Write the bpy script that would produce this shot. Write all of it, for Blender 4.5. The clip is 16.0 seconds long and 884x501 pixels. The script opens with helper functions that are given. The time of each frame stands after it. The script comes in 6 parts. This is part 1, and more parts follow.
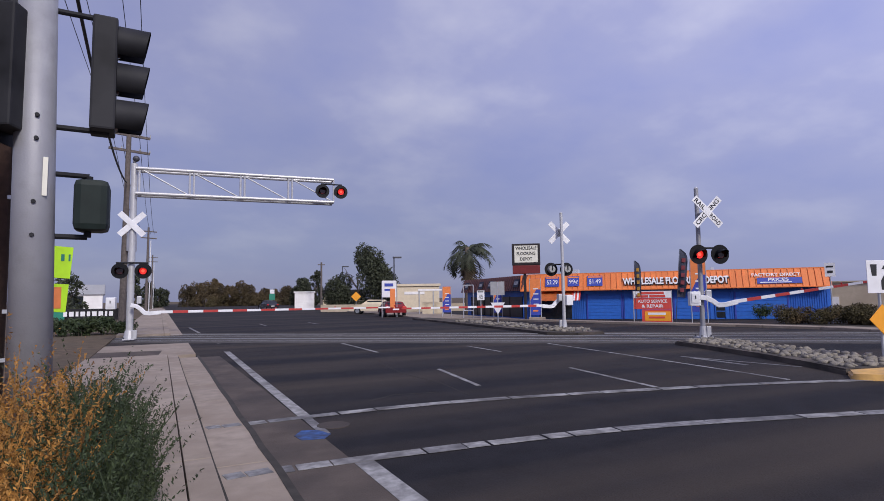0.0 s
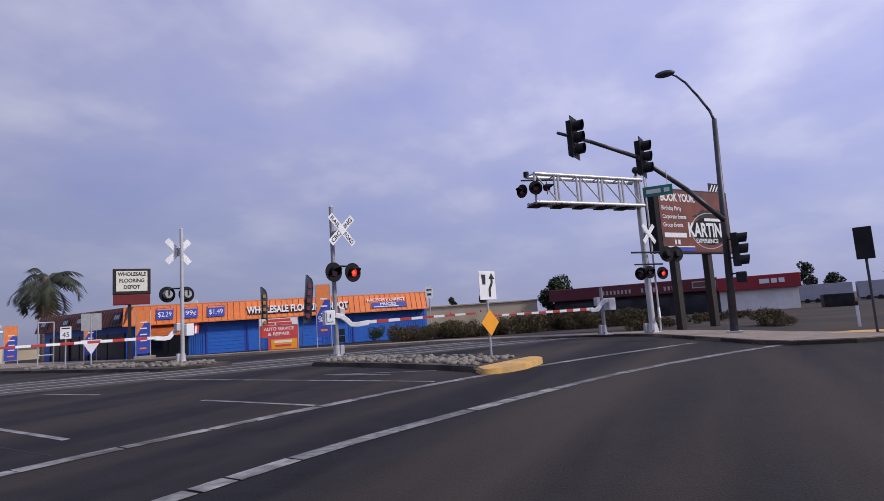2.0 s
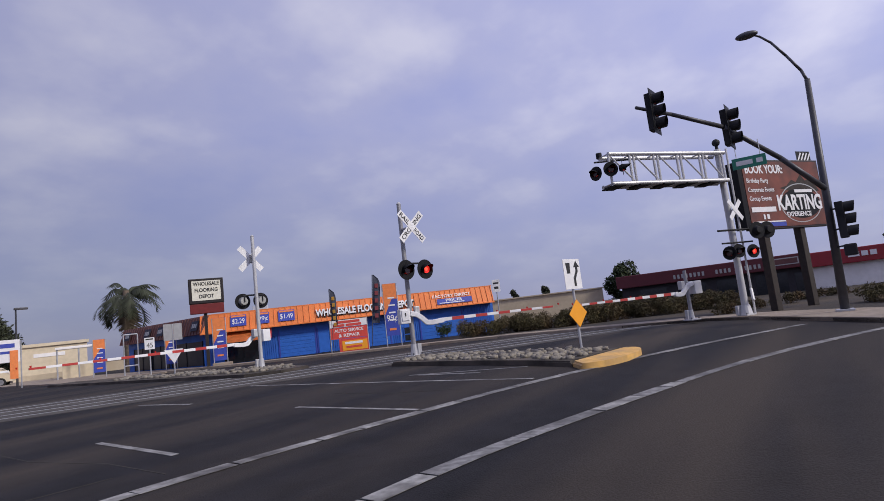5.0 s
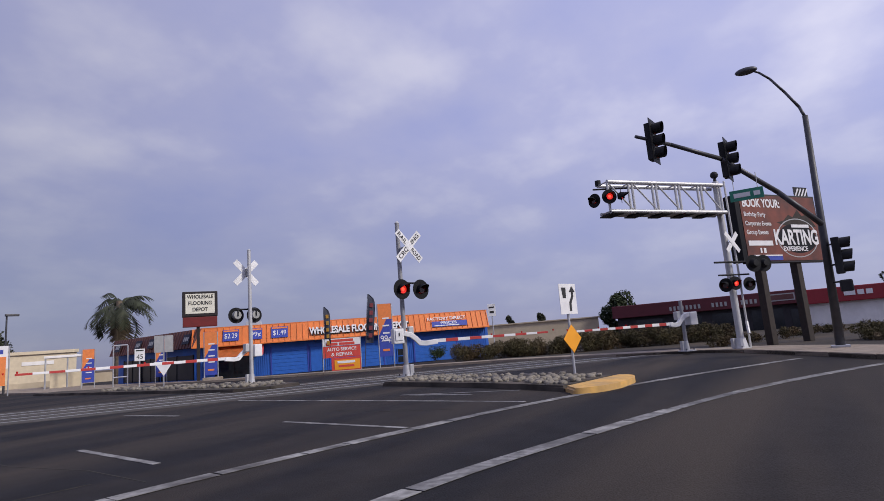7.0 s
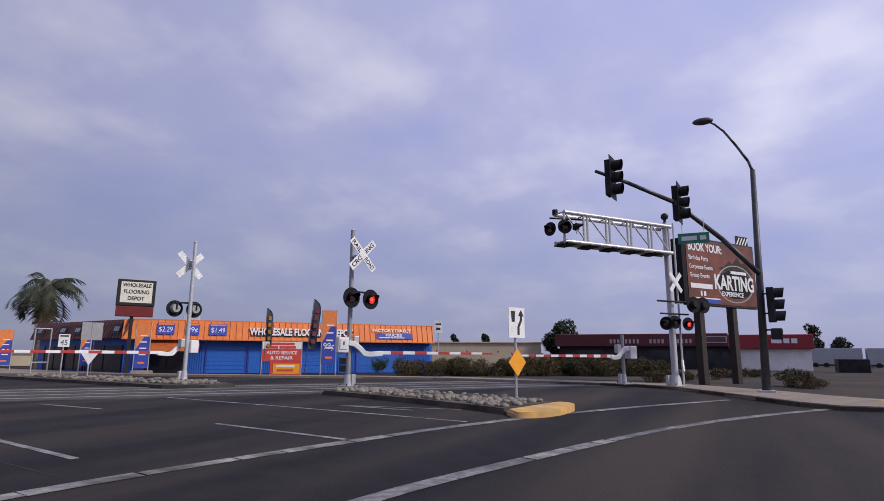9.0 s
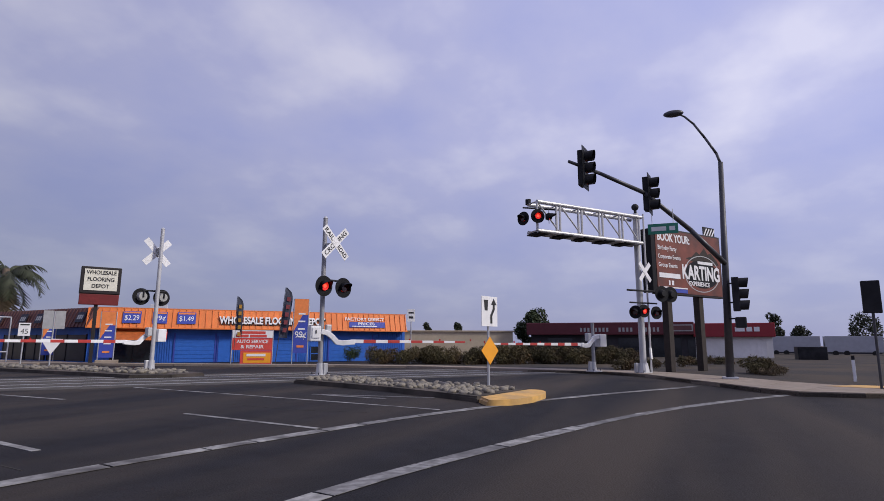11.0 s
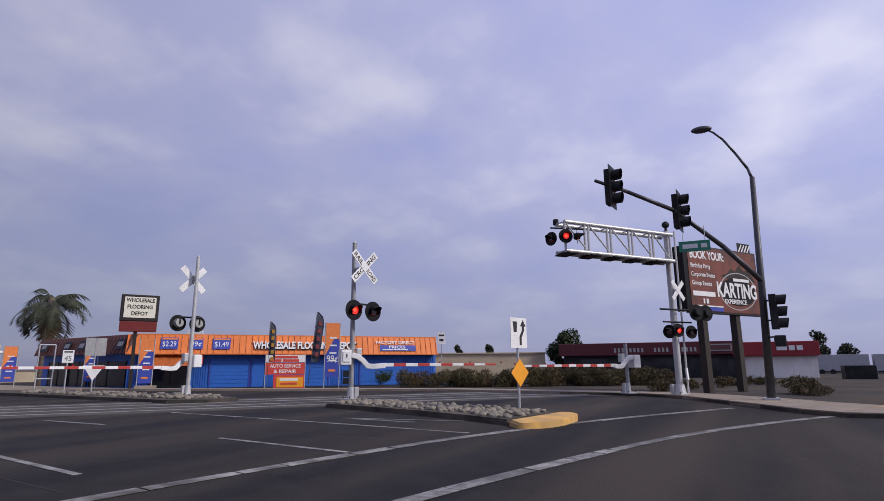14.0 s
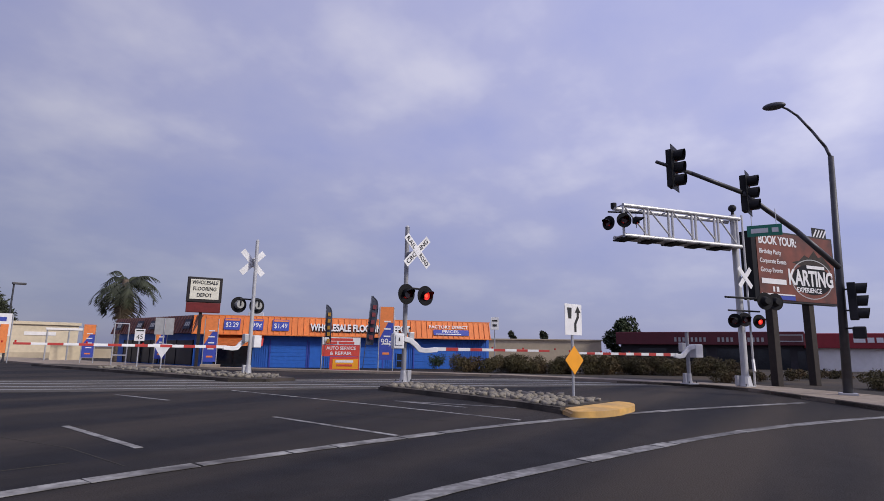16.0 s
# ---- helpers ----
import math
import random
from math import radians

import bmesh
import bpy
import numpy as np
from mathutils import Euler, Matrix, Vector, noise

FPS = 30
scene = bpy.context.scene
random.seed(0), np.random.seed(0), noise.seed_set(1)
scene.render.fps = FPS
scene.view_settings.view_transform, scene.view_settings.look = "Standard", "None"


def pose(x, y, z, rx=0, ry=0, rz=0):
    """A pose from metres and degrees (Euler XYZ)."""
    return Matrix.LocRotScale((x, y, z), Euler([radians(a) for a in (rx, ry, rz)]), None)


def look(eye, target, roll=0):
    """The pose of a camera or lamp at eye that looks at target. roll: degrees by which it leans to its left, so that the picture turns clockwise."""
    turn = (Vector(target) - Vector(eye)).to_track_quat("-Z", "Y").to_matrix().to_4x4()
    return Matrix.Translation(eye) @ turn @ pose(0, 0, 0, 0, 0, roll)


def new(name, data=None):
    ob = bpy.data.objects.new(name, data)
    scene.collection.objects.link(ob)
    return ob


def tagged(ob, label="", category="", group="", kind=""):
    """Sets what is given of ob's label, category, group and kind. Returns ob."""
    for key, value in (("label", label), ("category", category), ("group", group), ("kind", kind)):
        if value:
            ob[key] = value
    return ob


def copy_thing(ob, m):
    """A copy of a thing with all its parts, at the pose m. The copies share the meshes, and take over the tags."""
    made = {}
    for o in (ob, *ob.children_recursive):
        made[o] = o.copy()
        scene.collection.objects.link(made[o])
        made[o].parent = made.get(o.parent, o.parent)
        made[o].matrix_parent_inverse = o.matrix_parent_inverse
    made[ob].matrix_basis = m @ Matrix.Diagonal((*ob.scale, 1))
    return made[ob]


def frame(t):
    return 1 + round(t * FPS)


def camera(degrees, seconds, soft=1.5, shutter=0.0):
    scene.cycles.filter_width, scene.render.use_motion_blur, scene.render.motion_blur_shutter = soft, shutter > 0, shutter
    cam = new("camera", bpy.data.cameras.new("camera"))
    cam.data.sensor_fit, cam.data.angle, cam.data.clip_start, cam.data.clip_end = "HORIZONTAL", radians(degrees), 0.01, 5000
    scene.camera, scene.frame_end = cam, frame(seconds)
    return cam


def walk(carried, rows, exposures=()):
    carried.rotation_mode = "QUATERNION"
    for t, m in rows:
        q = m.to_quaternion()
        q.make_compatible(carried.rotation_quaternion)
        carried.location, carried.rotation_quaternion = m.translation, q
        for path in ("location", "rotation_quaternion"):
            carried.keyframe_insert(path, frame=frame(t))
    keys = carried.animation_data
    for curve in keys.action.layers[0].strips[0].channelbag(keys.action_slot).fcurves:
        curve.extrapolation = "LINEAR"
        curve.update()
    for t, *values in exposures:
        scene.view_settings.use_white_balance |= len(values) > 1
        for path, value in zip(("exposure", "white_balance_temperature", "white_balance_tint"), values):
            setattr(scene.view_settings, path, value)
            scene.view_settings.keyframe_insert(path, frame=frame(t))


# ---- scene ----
cam = camera(76.38, 16.0, soft=0.5)
PATH = [
    (0, pose(-0.958, -0.579, 1.533, 94.77, 0, -26.66) @ pose(0, 0, 0, 0, 0, -0.80)),
    (0.5, pose(-0.950, -0.490, 1.548, 95.37, 0, -34.52) @ pose(0, 0, 0, 0, 0, -4.16)),
    (1, pose(-0.918, -0.237, 1.534, 96.57, 0, -37.54) @ pose(0, 0, 0, 0, 0, -4.54)),
    (1.5, pose(-1.03, 0.340, 1.291, 98.81, 0, -46.6) @ pose(0, 0, 0, 0, 0, -4.41)),
    (2, pose(-0.122, 1.065, 1.098, 96.93, 0, -64.75) @ pose(0, 0, 0, 0, 0, -3.89)),
    (2.5, pose(-0.188, 1.143, 1.178, 96.28, 0, -62.58) @ pose(0, 0, 0, 0, 0, -3.20)),
    (3, pose(-0.171, 1.400, 1.145, 95.73, 0, -62.20) @ pose(0, 0, 0, 0, 0, -6.63)),
    (3.5, pose(-0.245, 1.596, 1.141, 95.29, 0, -60.77) @ pose(0, 0, 0, 0, 0, -2.49)),
    (4, pose(-0.010, 1.816, 1.195, 95.12, 0, -56.01) @ pose(0, 0, 0, 0, 0, -8.53)),
    (6.5, pose(0.105, 1.879, 1.082, 99.74, 0, -64.49) @ pose(0, 0, 0, 0, 0, -2.87)),
    (7, pose(0.112, 1.869, 1.070, 99.30, 0, -59.77) @ pose(0, 0, 0, 0, 0, -4.57)),
    (7.5, pose(0.103, 1.878, 1.080, 99.29, 0, -61.27) @ pose(0, 0, 0, 0, 0, -3.06)),
    (8, pose(0.105, 1.886, 1.078, 98.78, 0, -64.18) @ pose(0, 0, 0, 0, 0, -1.31)),
    (8.5, pose(0.103, 1.886, 1.079, 99.30, 0, -63.83) @ pose(0, 0, 0, 0, 0, 0.11)),
    (9, pose(0.099, 1.963, 1.075, 100.59, 0, -64.79) @ pose(0, 0, 0, 0, 0, 0.35)),
    (11.5, pose(0.128, 1.998, 1.079, 99.13, 0, -68.25) @ pose(0, 0, 0, 0, 0, 0.01)),
    (12, pose(0.146, 2.018, 1.081, 99.07, 0, -68.74) @ pose(0, 0, 0, 0, 0, -0.07)),
    (12.5, pose(0.157, 2.013, 1.077, 98.95, 0, -68.85) @ pose(0, 0, 0, 0, 0, 0.09)),
    (13, pose(0.122, 1.993, 1.078, 98.97, 0, -67.75) @ pose(0, 0, 0, 0, 0, 0.95)),
    (13.5, pose(0.102, 1.938, 1.077, 101.48, 0, -66.12) @ pose(0, 0, 0, 0, 0, 0.64)),
    (14, pose(0.073, 1.902, 1.076, 101.70, 0, -64.49) @ pose(0, 0, 0, 0, 0, -0.36)),
    (14.5, pose(0.065, 1.891, 1.072, 101.44, 0, -62.74) @ pose(0, 0, 0, 0, 0, 0.52)),
    (15, pose(0.091, 1.888, 1.078, 101.21, 0, -60.81) @ pose(0, 0, 0, 0, 0, 1.62)),
    (15.5, pose(0.225, 1.897, 1.081, 100.54, 0, -59.80) @ pose(0, 0, 0, 0, 0, 1.10)),
    (16, pose(0.251, 1.937, 1.078, 100.19, 0, -58.86) @ pose(0, 0, 0, 0, 0, 0.89)),
]
# the clip's camera starts cooler and settles
walk(cam, PATH, [(0, 0.0, 6150, 13), (1.2, 0.0, 6150, 13), (3.0, -0.03, 6450, 10), (16, -0.03, 6500, 10)])

# ---- light ----
world = bpy.data.worlds.new("sky")
scene.world = world
world.use_nodes = True
wn, wl = world.node_tree.nodes, world.node_tree.links
wn.clear()
w_out = wn.new("ShaderNodeOutputWorld")
w_add = wn.new("ShaderNodeAddShader")
w_bg = wn.new("ShaderNodeBackground")
w_bg2 = wn.new("ShaderNodeBackground")
w_sky = wn.new("ShaderNodeTexSky")
w_sky.sky_type = "NISHITA"
w_sky.sun_disc = False
w_sky.sun_elevation = radians(38)
w_sky.sun_rotation = radians(177)
wl.new(w_sky.outputs[0], w_bg.inputs[0])
w_bg.inputs[1].default_value = 0.012
# cloud deck: a flat layer seen in perspective, thicker towards the horizon
w_tc = wn.new("ShaderNodeTexCoord")
w_sep = wn.new("ShaderNodeSeparateXYZ")
wl.new(w_tc.outputs["Generated"], w_sep.inputs[0])
w_z = wn.new("ShaderNodeMath"); w_z.operation = "MAXIMUM"
wl.new(w_sep.outputs[2], w_z.inputs[0]); w_z.inputs[1].default_value = 0.0
w_za = wn.new("ShaderNodeMath"); w_za.operation = "ADD"
wl.new(w_z.outputs[0], w_za.inputs[0]); w_za.inputs[1].default_value = 0.3
w_dx = wn.new("ShaderNodeMath"); w_dx.operation = "DIVIDE"
w_dy = wn.new("ShaderNodeMath"); w_dy.operation = "DIVIDE"
wl.new(w_sep.outputs[0], w_dx.inputs[0]); wl.new(w_za.outputs[0], w_dx.inputs[1])
wl.new(w_sep.outputs[1], w_dy.inputs[0]); wl.new(w_za.outputs[0], w_dy.inputs[1])
w_com = wn.new("ShaderNodeCombineXYZ")
wl.new(w_dx.outputs[0], w_com.inputs[0]); wl.new(w_dy.outputs[0], w_com.inputs[1])
w_noise = wn.new("ShaderNodeTexNoise")
w_noise.inputs["Scale"].default_value = 2.3
w_noise.inputs["Detail"].default_value = 5.0
w_noise.inputs["Roughness"].default_value = 0.5
w_noise.inputs["Distortion"].default_value = 0.0
wl.new(w_com.outputs[0], w_noise.inputs["Vector"])
w_ramp = wn.new("ShaderNodeValToRGB")
w_ramp.color_ramp.elements[0].position = 0.3
w_ramp.color_ramp.elements[0].color = (0.275, 0.295, 0.52, 1)
w_ramp.color_ramp.elements[1].position = 0.68
w_ramp.color_ramp.elements[1].color = (0.475, 0.47, 0.60, 1)
w_mid = w_ramp.color_ramp.elements.new(0.5)
w_mid.color = (0.335, 0.343, 0.53, 1)
wl.new(w_noise.outputs[0], w_ramp.inputs[0])
# haze band low over the horizon
w_hr = wn.new("ShaderNodeMapRange")
w_hr.inputs[1].default_value, w_hr.inputs[2].default_value = 0.0, 0.34
w_hr.inputs[3].default_value, w_hr.inputs[4].default_value = 0.85, 0.0
wl.new(w_z.outputs[0], w_hr.inputs[0])
w_mix = wn.new("ShaderNodeMixRGB")
w_mix.inputs[2].default_value = (0.208, 0.222, 0.365, 1)
wl.new(w_hr.outputs[0], w_mix.inputs[0]); wl.new(w_ramp.outputs[0], w_mix.inputs[1])
# thinner, brighter cloud on the side of the sun
w_dot = wn.new("ShaderNodeVectorMath"); w_dot.operation = "DOT_PRODUCT"
wl.new(w_tc.outputs["Generated"], w_dot.inputs[0]); w_dot.inputs[1].default_value = (0.45, -0.65, 0.61)
w_gain = wn.new("ShaderNodeMapRange")
w_gain.inputs[1].default_value, w_gain.inputs[2].default_value = -0.35, 0.75
w_gain.inputs[3].default_value, w_gain.inputs[4].default_value = 0.86, 1.45
wl.new(w_dot.outputs["Value"], w_gain.inputs[0])
wl.new(w_mix.outputs[0], w_bg2.inputs[0]); wl.new(w_gain.outputs[0], w_bg2.inputs[1])
wl.new(w_bg.outputs[0], w_add.inputs[0]); wl.new(w_bg2.outputs[0], w_add.inputs[1])
wl.new(w_add.outputs[0], w_out.inputs[0])

sun_data = bpy.data.lights.new("sun", "SUN")
sun_data.energy, sun_data.angle, sun_data.color = 2.8, radians(10), (1.0, 0.93, 0.82)
sun = new("sun", sun_data)
sun.matrix_world = look((0, 0, 50), (-2.5, 46, 16))


# ---- materials ----
def material(name, color, rough=0.7, metal=0.0, var=0.15, scale=6.0, bump=0.0, bump_scale=60.0, second=None, second_scale=0.6, emit=0.0, spec=0.5, per_object=0.0, amount=0.5, streak=None):
    """Base colour with grain at two scales; second: a colour for larger patches."""
    m = bpy.data.materials.new(name)
    m.use_nodes = True
    n, l = m.node_tree.nodes, m.node_tree.links
    b = n["Principled BSDF"]
    b.inputs["Roughness"].default_value = rough
    b.inputs["Metallic"].default_value = metal
    b.inputs["Specular IOR Level"].default_value = spec
    tc = n.new("ShaderNodeTexCoord")
    fine = n.new("ShaderNodeTexNoise")
    fine.inputs["Scale"].default_value = scale
    fine.inputs["Detail"].default_value = 6.0
    l.new(tc.outputs["Object"], fine.inputs["Vector"])
    lo, hi = [c * (1 - var) for c in color], [min(1, c * (1 + var)) for c in color]
    ramp = n.new("ShaderNodeValToRGB")
    ramp.color_ramp.elements[0].position, ramp.color_ramp.elements[1].position = 0.3, 0.7
    ramp.color_ramp.elements[0].color, ramp.color_ramp.elements[1].color = (*lo, 1), (*hi, 1)
    l.new(fine.outputs[0], ramp.inputs[0])
    out = ramp.outputs[0]
    if second:
        wide = n.new("ShaderNodeTexNoise")
        wide.inputs["Scale"].default_value = second_scale
        wide.inputs["Detail"].default_value = 4.0
        if streak:
            mp = n.new("ShaderNodeMapping")
            mp.inputs["Rotation"].default_value = (0, 0, radians(streak[0]))
            mp.inputs["Scale"].default_value = (streak[1], 1.0, 1.0)
            l.new(tc.outputs["Object"], mp.inputs["Vector"]); l.new(mp.outputs[0], wide.inputs["Vector"])
        else:
            l.new(tc.outputs["Object"], wide.inputs["Vector"])
        pick = n.new("ShaderNodeMapRange")
        pick.inputs[1].default_value, pick.inputs[2].default_value = 0.42, 0.68
        pick.inputs[4].default_value = amount * 2 if amount < 0.5 else 1.0
        l.new(wide.outputs[0], pick.inputs[0])
        mix = n.new("ShaderNodeMixRGB")
        l.new(pick.outputs[0], mix.inputs[0]); l.new(out, mix.inputs[1])
        mix.inputs[2].default_value = (*second, 1)
        out = mix.outputs[0]
    if per_object:
        info = n.new("ShaderNodeObjectInfo")
        geo = n.new("ShaderNodeNewGeometry")
        s = n.new("ShaderNodeMath"); s.operation = "ADD"
        l.new(info.outputs["Random"], s.inputs[0]); l.new(geo.outputs["Random Per Island"], s.inputs[1])
        r = n.new("ShaderNodeMapRange")
        r.inputs[2].default_value = 2.0
        r.inputs[3].default_value, r.inputs[4].default_value = 1 - per_object, 1 + per_object
        l.new(s.outputs[0], r.inputs[0])
        v = n.new("ShaderNodeMixRGB"); v.blend_type = "MULTIPLY"; v.inputs[0].default_value = 1
        l.new(out, v.inputs[1]); l.new(r.outputs[0], v.inputs[2])
        out = v.outputs[0]
    l.new(out, b.inputs["Base Color"])
    if bump:
        bn = n.new("ShaderNodeTexNoise")
        bn.inputs["Scale"].default_value = bump_scale
        bn.inputs["Detail"].default_value = 5.0
        l.new(tc.outputs["Object"], bn.inputs["Vector"])
        bm_ = n.new("ShaderNodeBump")
        bm_.inputs["Strength"].default_value = bump
        bm_.inputs["Distance"].default_value = 0.02
        l.new(bn.outputs[0], bm_.inputs["Height"]); l.new(bm_.outputs[0], b.inputs["Normal"])
    if emit:
        b.inputs["Emission Color"].default_value = (*color, 1)
        b.inputs["Emission Strength"].default_value = emit
    return m


ASPHALT = material("asphalt", (0.0125, 0.0118, 0.014), 0.84, var=0.35, scale=2.2, bump=0.5, bump_scale=55, second=(0.048, 0.0385, 0.031), second_scale=0.55, spec=0.2, streak=(-83, 0.1))
ASPHALT_OLD = material("old_asphalt", (0.092, 0.074, 0.062), 0.9, var=0.25, scale=2.0, bump=0.3, second=(0.055, 0.046, 0.042), second_scale=0.9, spec=0.25)
CONCRETE = material("concrete", (0.285, 0.238, 0.195), 0.9, var=0.15, scale=5, bump=0.25, bump_scale=40, second=(0.24, 0.195, 0.155), second_scale=0.9, spec=0.2, per_object=0.14)
CROSSING = material("crossing_concrete", (0.085, 0.078, 0.072), 0.9, var=0.25, scale=3, bump=0.2, second=(0.045, 0.041, 0.039), second_scale=0.5, spec=0.2, per_object=0.1)
# kerb concrete with the shade on its faces painted into the colour
KERB_SHADED = material("shaded_kerb", (0.055, 0.048, 0.042), 0.9, var=0.3, scale=3, second=(0.12, 0.1, 0.085), second_scale=0.8, spec=0.2)
JOINT = material("joint_dirt", (0.035, 0.03, 0.025), 0.95, var=0.3)
LINE = material("road_paint", (0.275, 0.27, 0.265), 0.8, var=0.4, scale=9, bump=0.2, second=(0.085, 0.08, 0.08), second_scale=1.9, spec=0.2)
LINE_WORN = material("worn_road_paint", (0.20, 0.197, 0.20), 0.85, var=0.4, scale=12, second=(0.09, 0.087, 0.09), second_scale=1.7, spec=0.2)
BLUE_MARK = material("blue_survey_paint", (0.03, 0.075, 0.22), 0.8, var=0.4, scale=14, second=(0.026, 0.026, 0.032), second_scale=4)
YELLOW_KERB = material("yellow_kerb_paint", (0.62, 0.36, 0.10), 0.8, var=0.2, scale=6, bump=0.2, second=(0.42, 0.27, 0.12), second_scale=2)
DIRT = material("dry_dirt", (0.12, 0.092, 0.065), 0.95, var=0.3, scale=3, bump=0.6, bump_scale=25, second=(0.11, 0.09, 0.065), second_scale=0.35, spec=0.1)
GRAVEL = material("gravel_lot", (0.055, 0.05, 0.047), 0.95, var=0.35, scale=12, bump=0.6, bump_scale=30, second=(0.085, 0.068, 0.052), second_scale=0.3, spec=0.1)
ROCK = material("river_rock", (0.20, 0.18, 0.15), 0.85, var=0.25, scale=7, bump=0.3, per_object=0.35, spec=0.2)
GALV = material("galvanised_steel", (0.52, 0.53, 0.56), 0.45, 0.55, var=0.12, scale=5, second=(0.40, 0.41, 0.44), second_scale=2.5)
ALU = material("silver_painted_steel", (0.52, 0.52, 0.53), 0.45, 0.3, var=0.1, scale=6, second=(0.48, 0.48, 0.5), second_scale=3)
POLE_PAINT = material("grey_pole_paint", (0.30, 0.30, 0.32), 0.55, 0.2, var=0.12, scale=8, bump=0.1, second=(0.27, 0.27, 0.30), second_scale=2)
# dark steel; the mast's backlit darkness is also put into the colour
DARK_POLE = material("dark_backlit_steel", (0.07, 0.07, 0.08), 0.5, 0.5, var=0.15, scale=5)
BLACK = material("black_enamel", (0.006, 0.006, 0.008), 0.5, var=0.25, scale=8, spec=0.2)
BLACK_MATT = material("black_matt_plastic", (0.012, 0.012, 0.015), 0.65, var=0.3, scale=6, second=(0.026, 0.026, 0.03), second_scale=2, spec=0.25)
PED_GREEN = material("dark_green_housing", (0.012, 0.02, 0.018), 0.6, var=0.2, spec=0.25)
SIGNAL_WHITE = material("white_sheeting", (0.78, 0.78, 0.80), 0.6, var=0.05, scale=6, second=(0.66, 0.66, 0.68), second_scale=3)
SIGN_BACK = material("sign_back_aluminium", (0.42, 0.42, 0.42), 0.45, 0.6, var=0.1)
SIGN_BLACK = material("sign_black", (0.015, 0.015, 0.017), 0.6, var=0.1)
SIGN_AMBER = material("amber_sheeting", (0.80, 0.33, 0.015), 0.55, var=0.06, scale=5)
SIGN_GREEN = material("green_street_sheeting", (0.02, 0.21, 0.14), 0.5, var=0.1)
ARM_RED = material("red_reflective_tape", (0.42, 0.035, 0.03), 0.5, var=0.12)
LENS_DARK = material("unlit_red_lens", (0.05, 0.008, 0.008), 0.15, var=0.2)
LENS_LIT = material("lit_red_lens", (0.9, 0.03, 0.02), 0.3, var=0.0, emit=0.75)
LENS_CORE = material("lit_lamp_core", (1.0, 0.10, 0.05), 0.3, var=0.0, emit=1.3)
LENS_CLEAR = material("pale_signal_lens", (0.35, 0.35, 0.34), 0.25, var=0.1)
ORANGE = material("orange_metal_fascia", (0.78, 0.215, 0.05), 0.6, var=0.08, scale=3, second=(0.66, 0.18, 0.045), second_scale=0.8)
MAROON_SHADED = material("shaded_maroon_fascia", (0.10, 0.036, 0.036), 0.6, var=0.12, scale=3, second=(0.13, 0.05, 0.046), second_scale=0.7)
BLUE_WALL = material("blue_metal_siding", (0.022, 0.125, 0.52), 0.55, var=0.1, scale=3, second=(0.02, 0.10, 0.42), second_scale=0.6)
BLUE_DOOR = material("blue_roller_door", (0.022, 0.125, 0.52), 0.5, var=0.08, scale=4)
BANNER_BLUE = material("blue_banner", (0.035, 0.06, 0.36), 0.6, var=0.1)
BANNER_ORANGE = material("orange_banner", (0.75, 0.22, 0.06), 0.6, var=0.1)
BANNER_RED = material("red_banner", (0.58, 0.06, 0.045), 0.6, var=0.1)
BANNER_NAVY = material("dark_flag_cloth", (0.03, 0.035, 0.06), 0.8, var=0.2)
FLAG_GOLD = material("gold_flag_cloth", (0.42, 0.22, 0.03), 0.8, var=0.2)
FLAG_RED = material("wine_flag_cloth", (0.2, 0.04, 0.05), 0.8, var=0.2)
CREAM_PANEL = material("cream_sign_face", (0.72, 0.70, 0.60), 0.5, var=0.05)
DARK_FRAME = material("dark_brown_sign_frame", (0.012, 0.008, 0.008), 0.5, var=0.2)
SIGN_RED = material("deep_red_sign_panel", (0.15, 0.01, 0.01), 0.5, var=0.15)
INTERIOR_SHADE = material("shop_interior_and_shade", (0.02, 0.02, 0.024), 0.4, var=0.3, scale=2)
GLASS_DARK = material("dark_window_glass", (0.02, 0.024, 0.03), 0.08, var=0.2)
TAN_WALL = material("tan_stucco", (0.50, 0.42, 0.31), 0.9, var=0.08, scale=3, bump=0.2, second=(0.43, 0.355, 0.26), second_scale=0.5)
CREAM_WALL = material("cream_stucco", (0.62, 0.53, 0.39), 0.9, var=0.08, scale=3, bump=0.2)
WHITE_WALL = material("white_block_wall", (0.82, 0.80, 0.79), 0.85, var=0.06, scale=3, second=(0.72, 0.70, 0.68), second_scale=0.6)
RED_ROOF = material("red_metal_fascia", (0.26, 0.014, 0.024), 0.5, var=0.1, scale=2)
# the red fascia again, its unlit stretch darkened in the colour
RED_ROOF_SHADED = material("shaded_red_fascia", (0.10, 0.012, 0.02), 0.55, var=0.12, scale=2)
# store front: the missing sunlight is put into this wall colour
FRONT_SHADED = material("shaded_store_front", (0.025, 0.022, 0.028), 0.7, var=0.25, scale=4)
GREY_PANEL = material("grey_trailer_panel", (0.36, 0.37, 0.41), 0.6, var=0.08, scale=2)
BB_BROWN = material("brown_billboard_print", (0.17, 0.04, 0.024), 0.6, var=0.25, scale=2, second=(0.06, 0.02, 0.018), second_scale=0.9)
BB_WHITE = material("white_billboard_print", (0.75, 0.74, 0.76), 0.6, var=0.05)
BB_POST = material("rusty_billboard_post", (0.028, 0.02, 0.017), 0.8, var=0.3, scale=6)
WOOD_POLE = material("creosoted_wood", (0.06, 0.032, 0.022), 0.85, var=0.3, scale=9, bump=0.4, bump_scale=20)
WOOD_GREY = material("weathered_wood", (0.12, 0.10, 0.09), 0.9, var=0.25, scale=7, bump=0.3)
WIRE = material("black_cable", (0.015, 0.015, 0.018), 0.6)
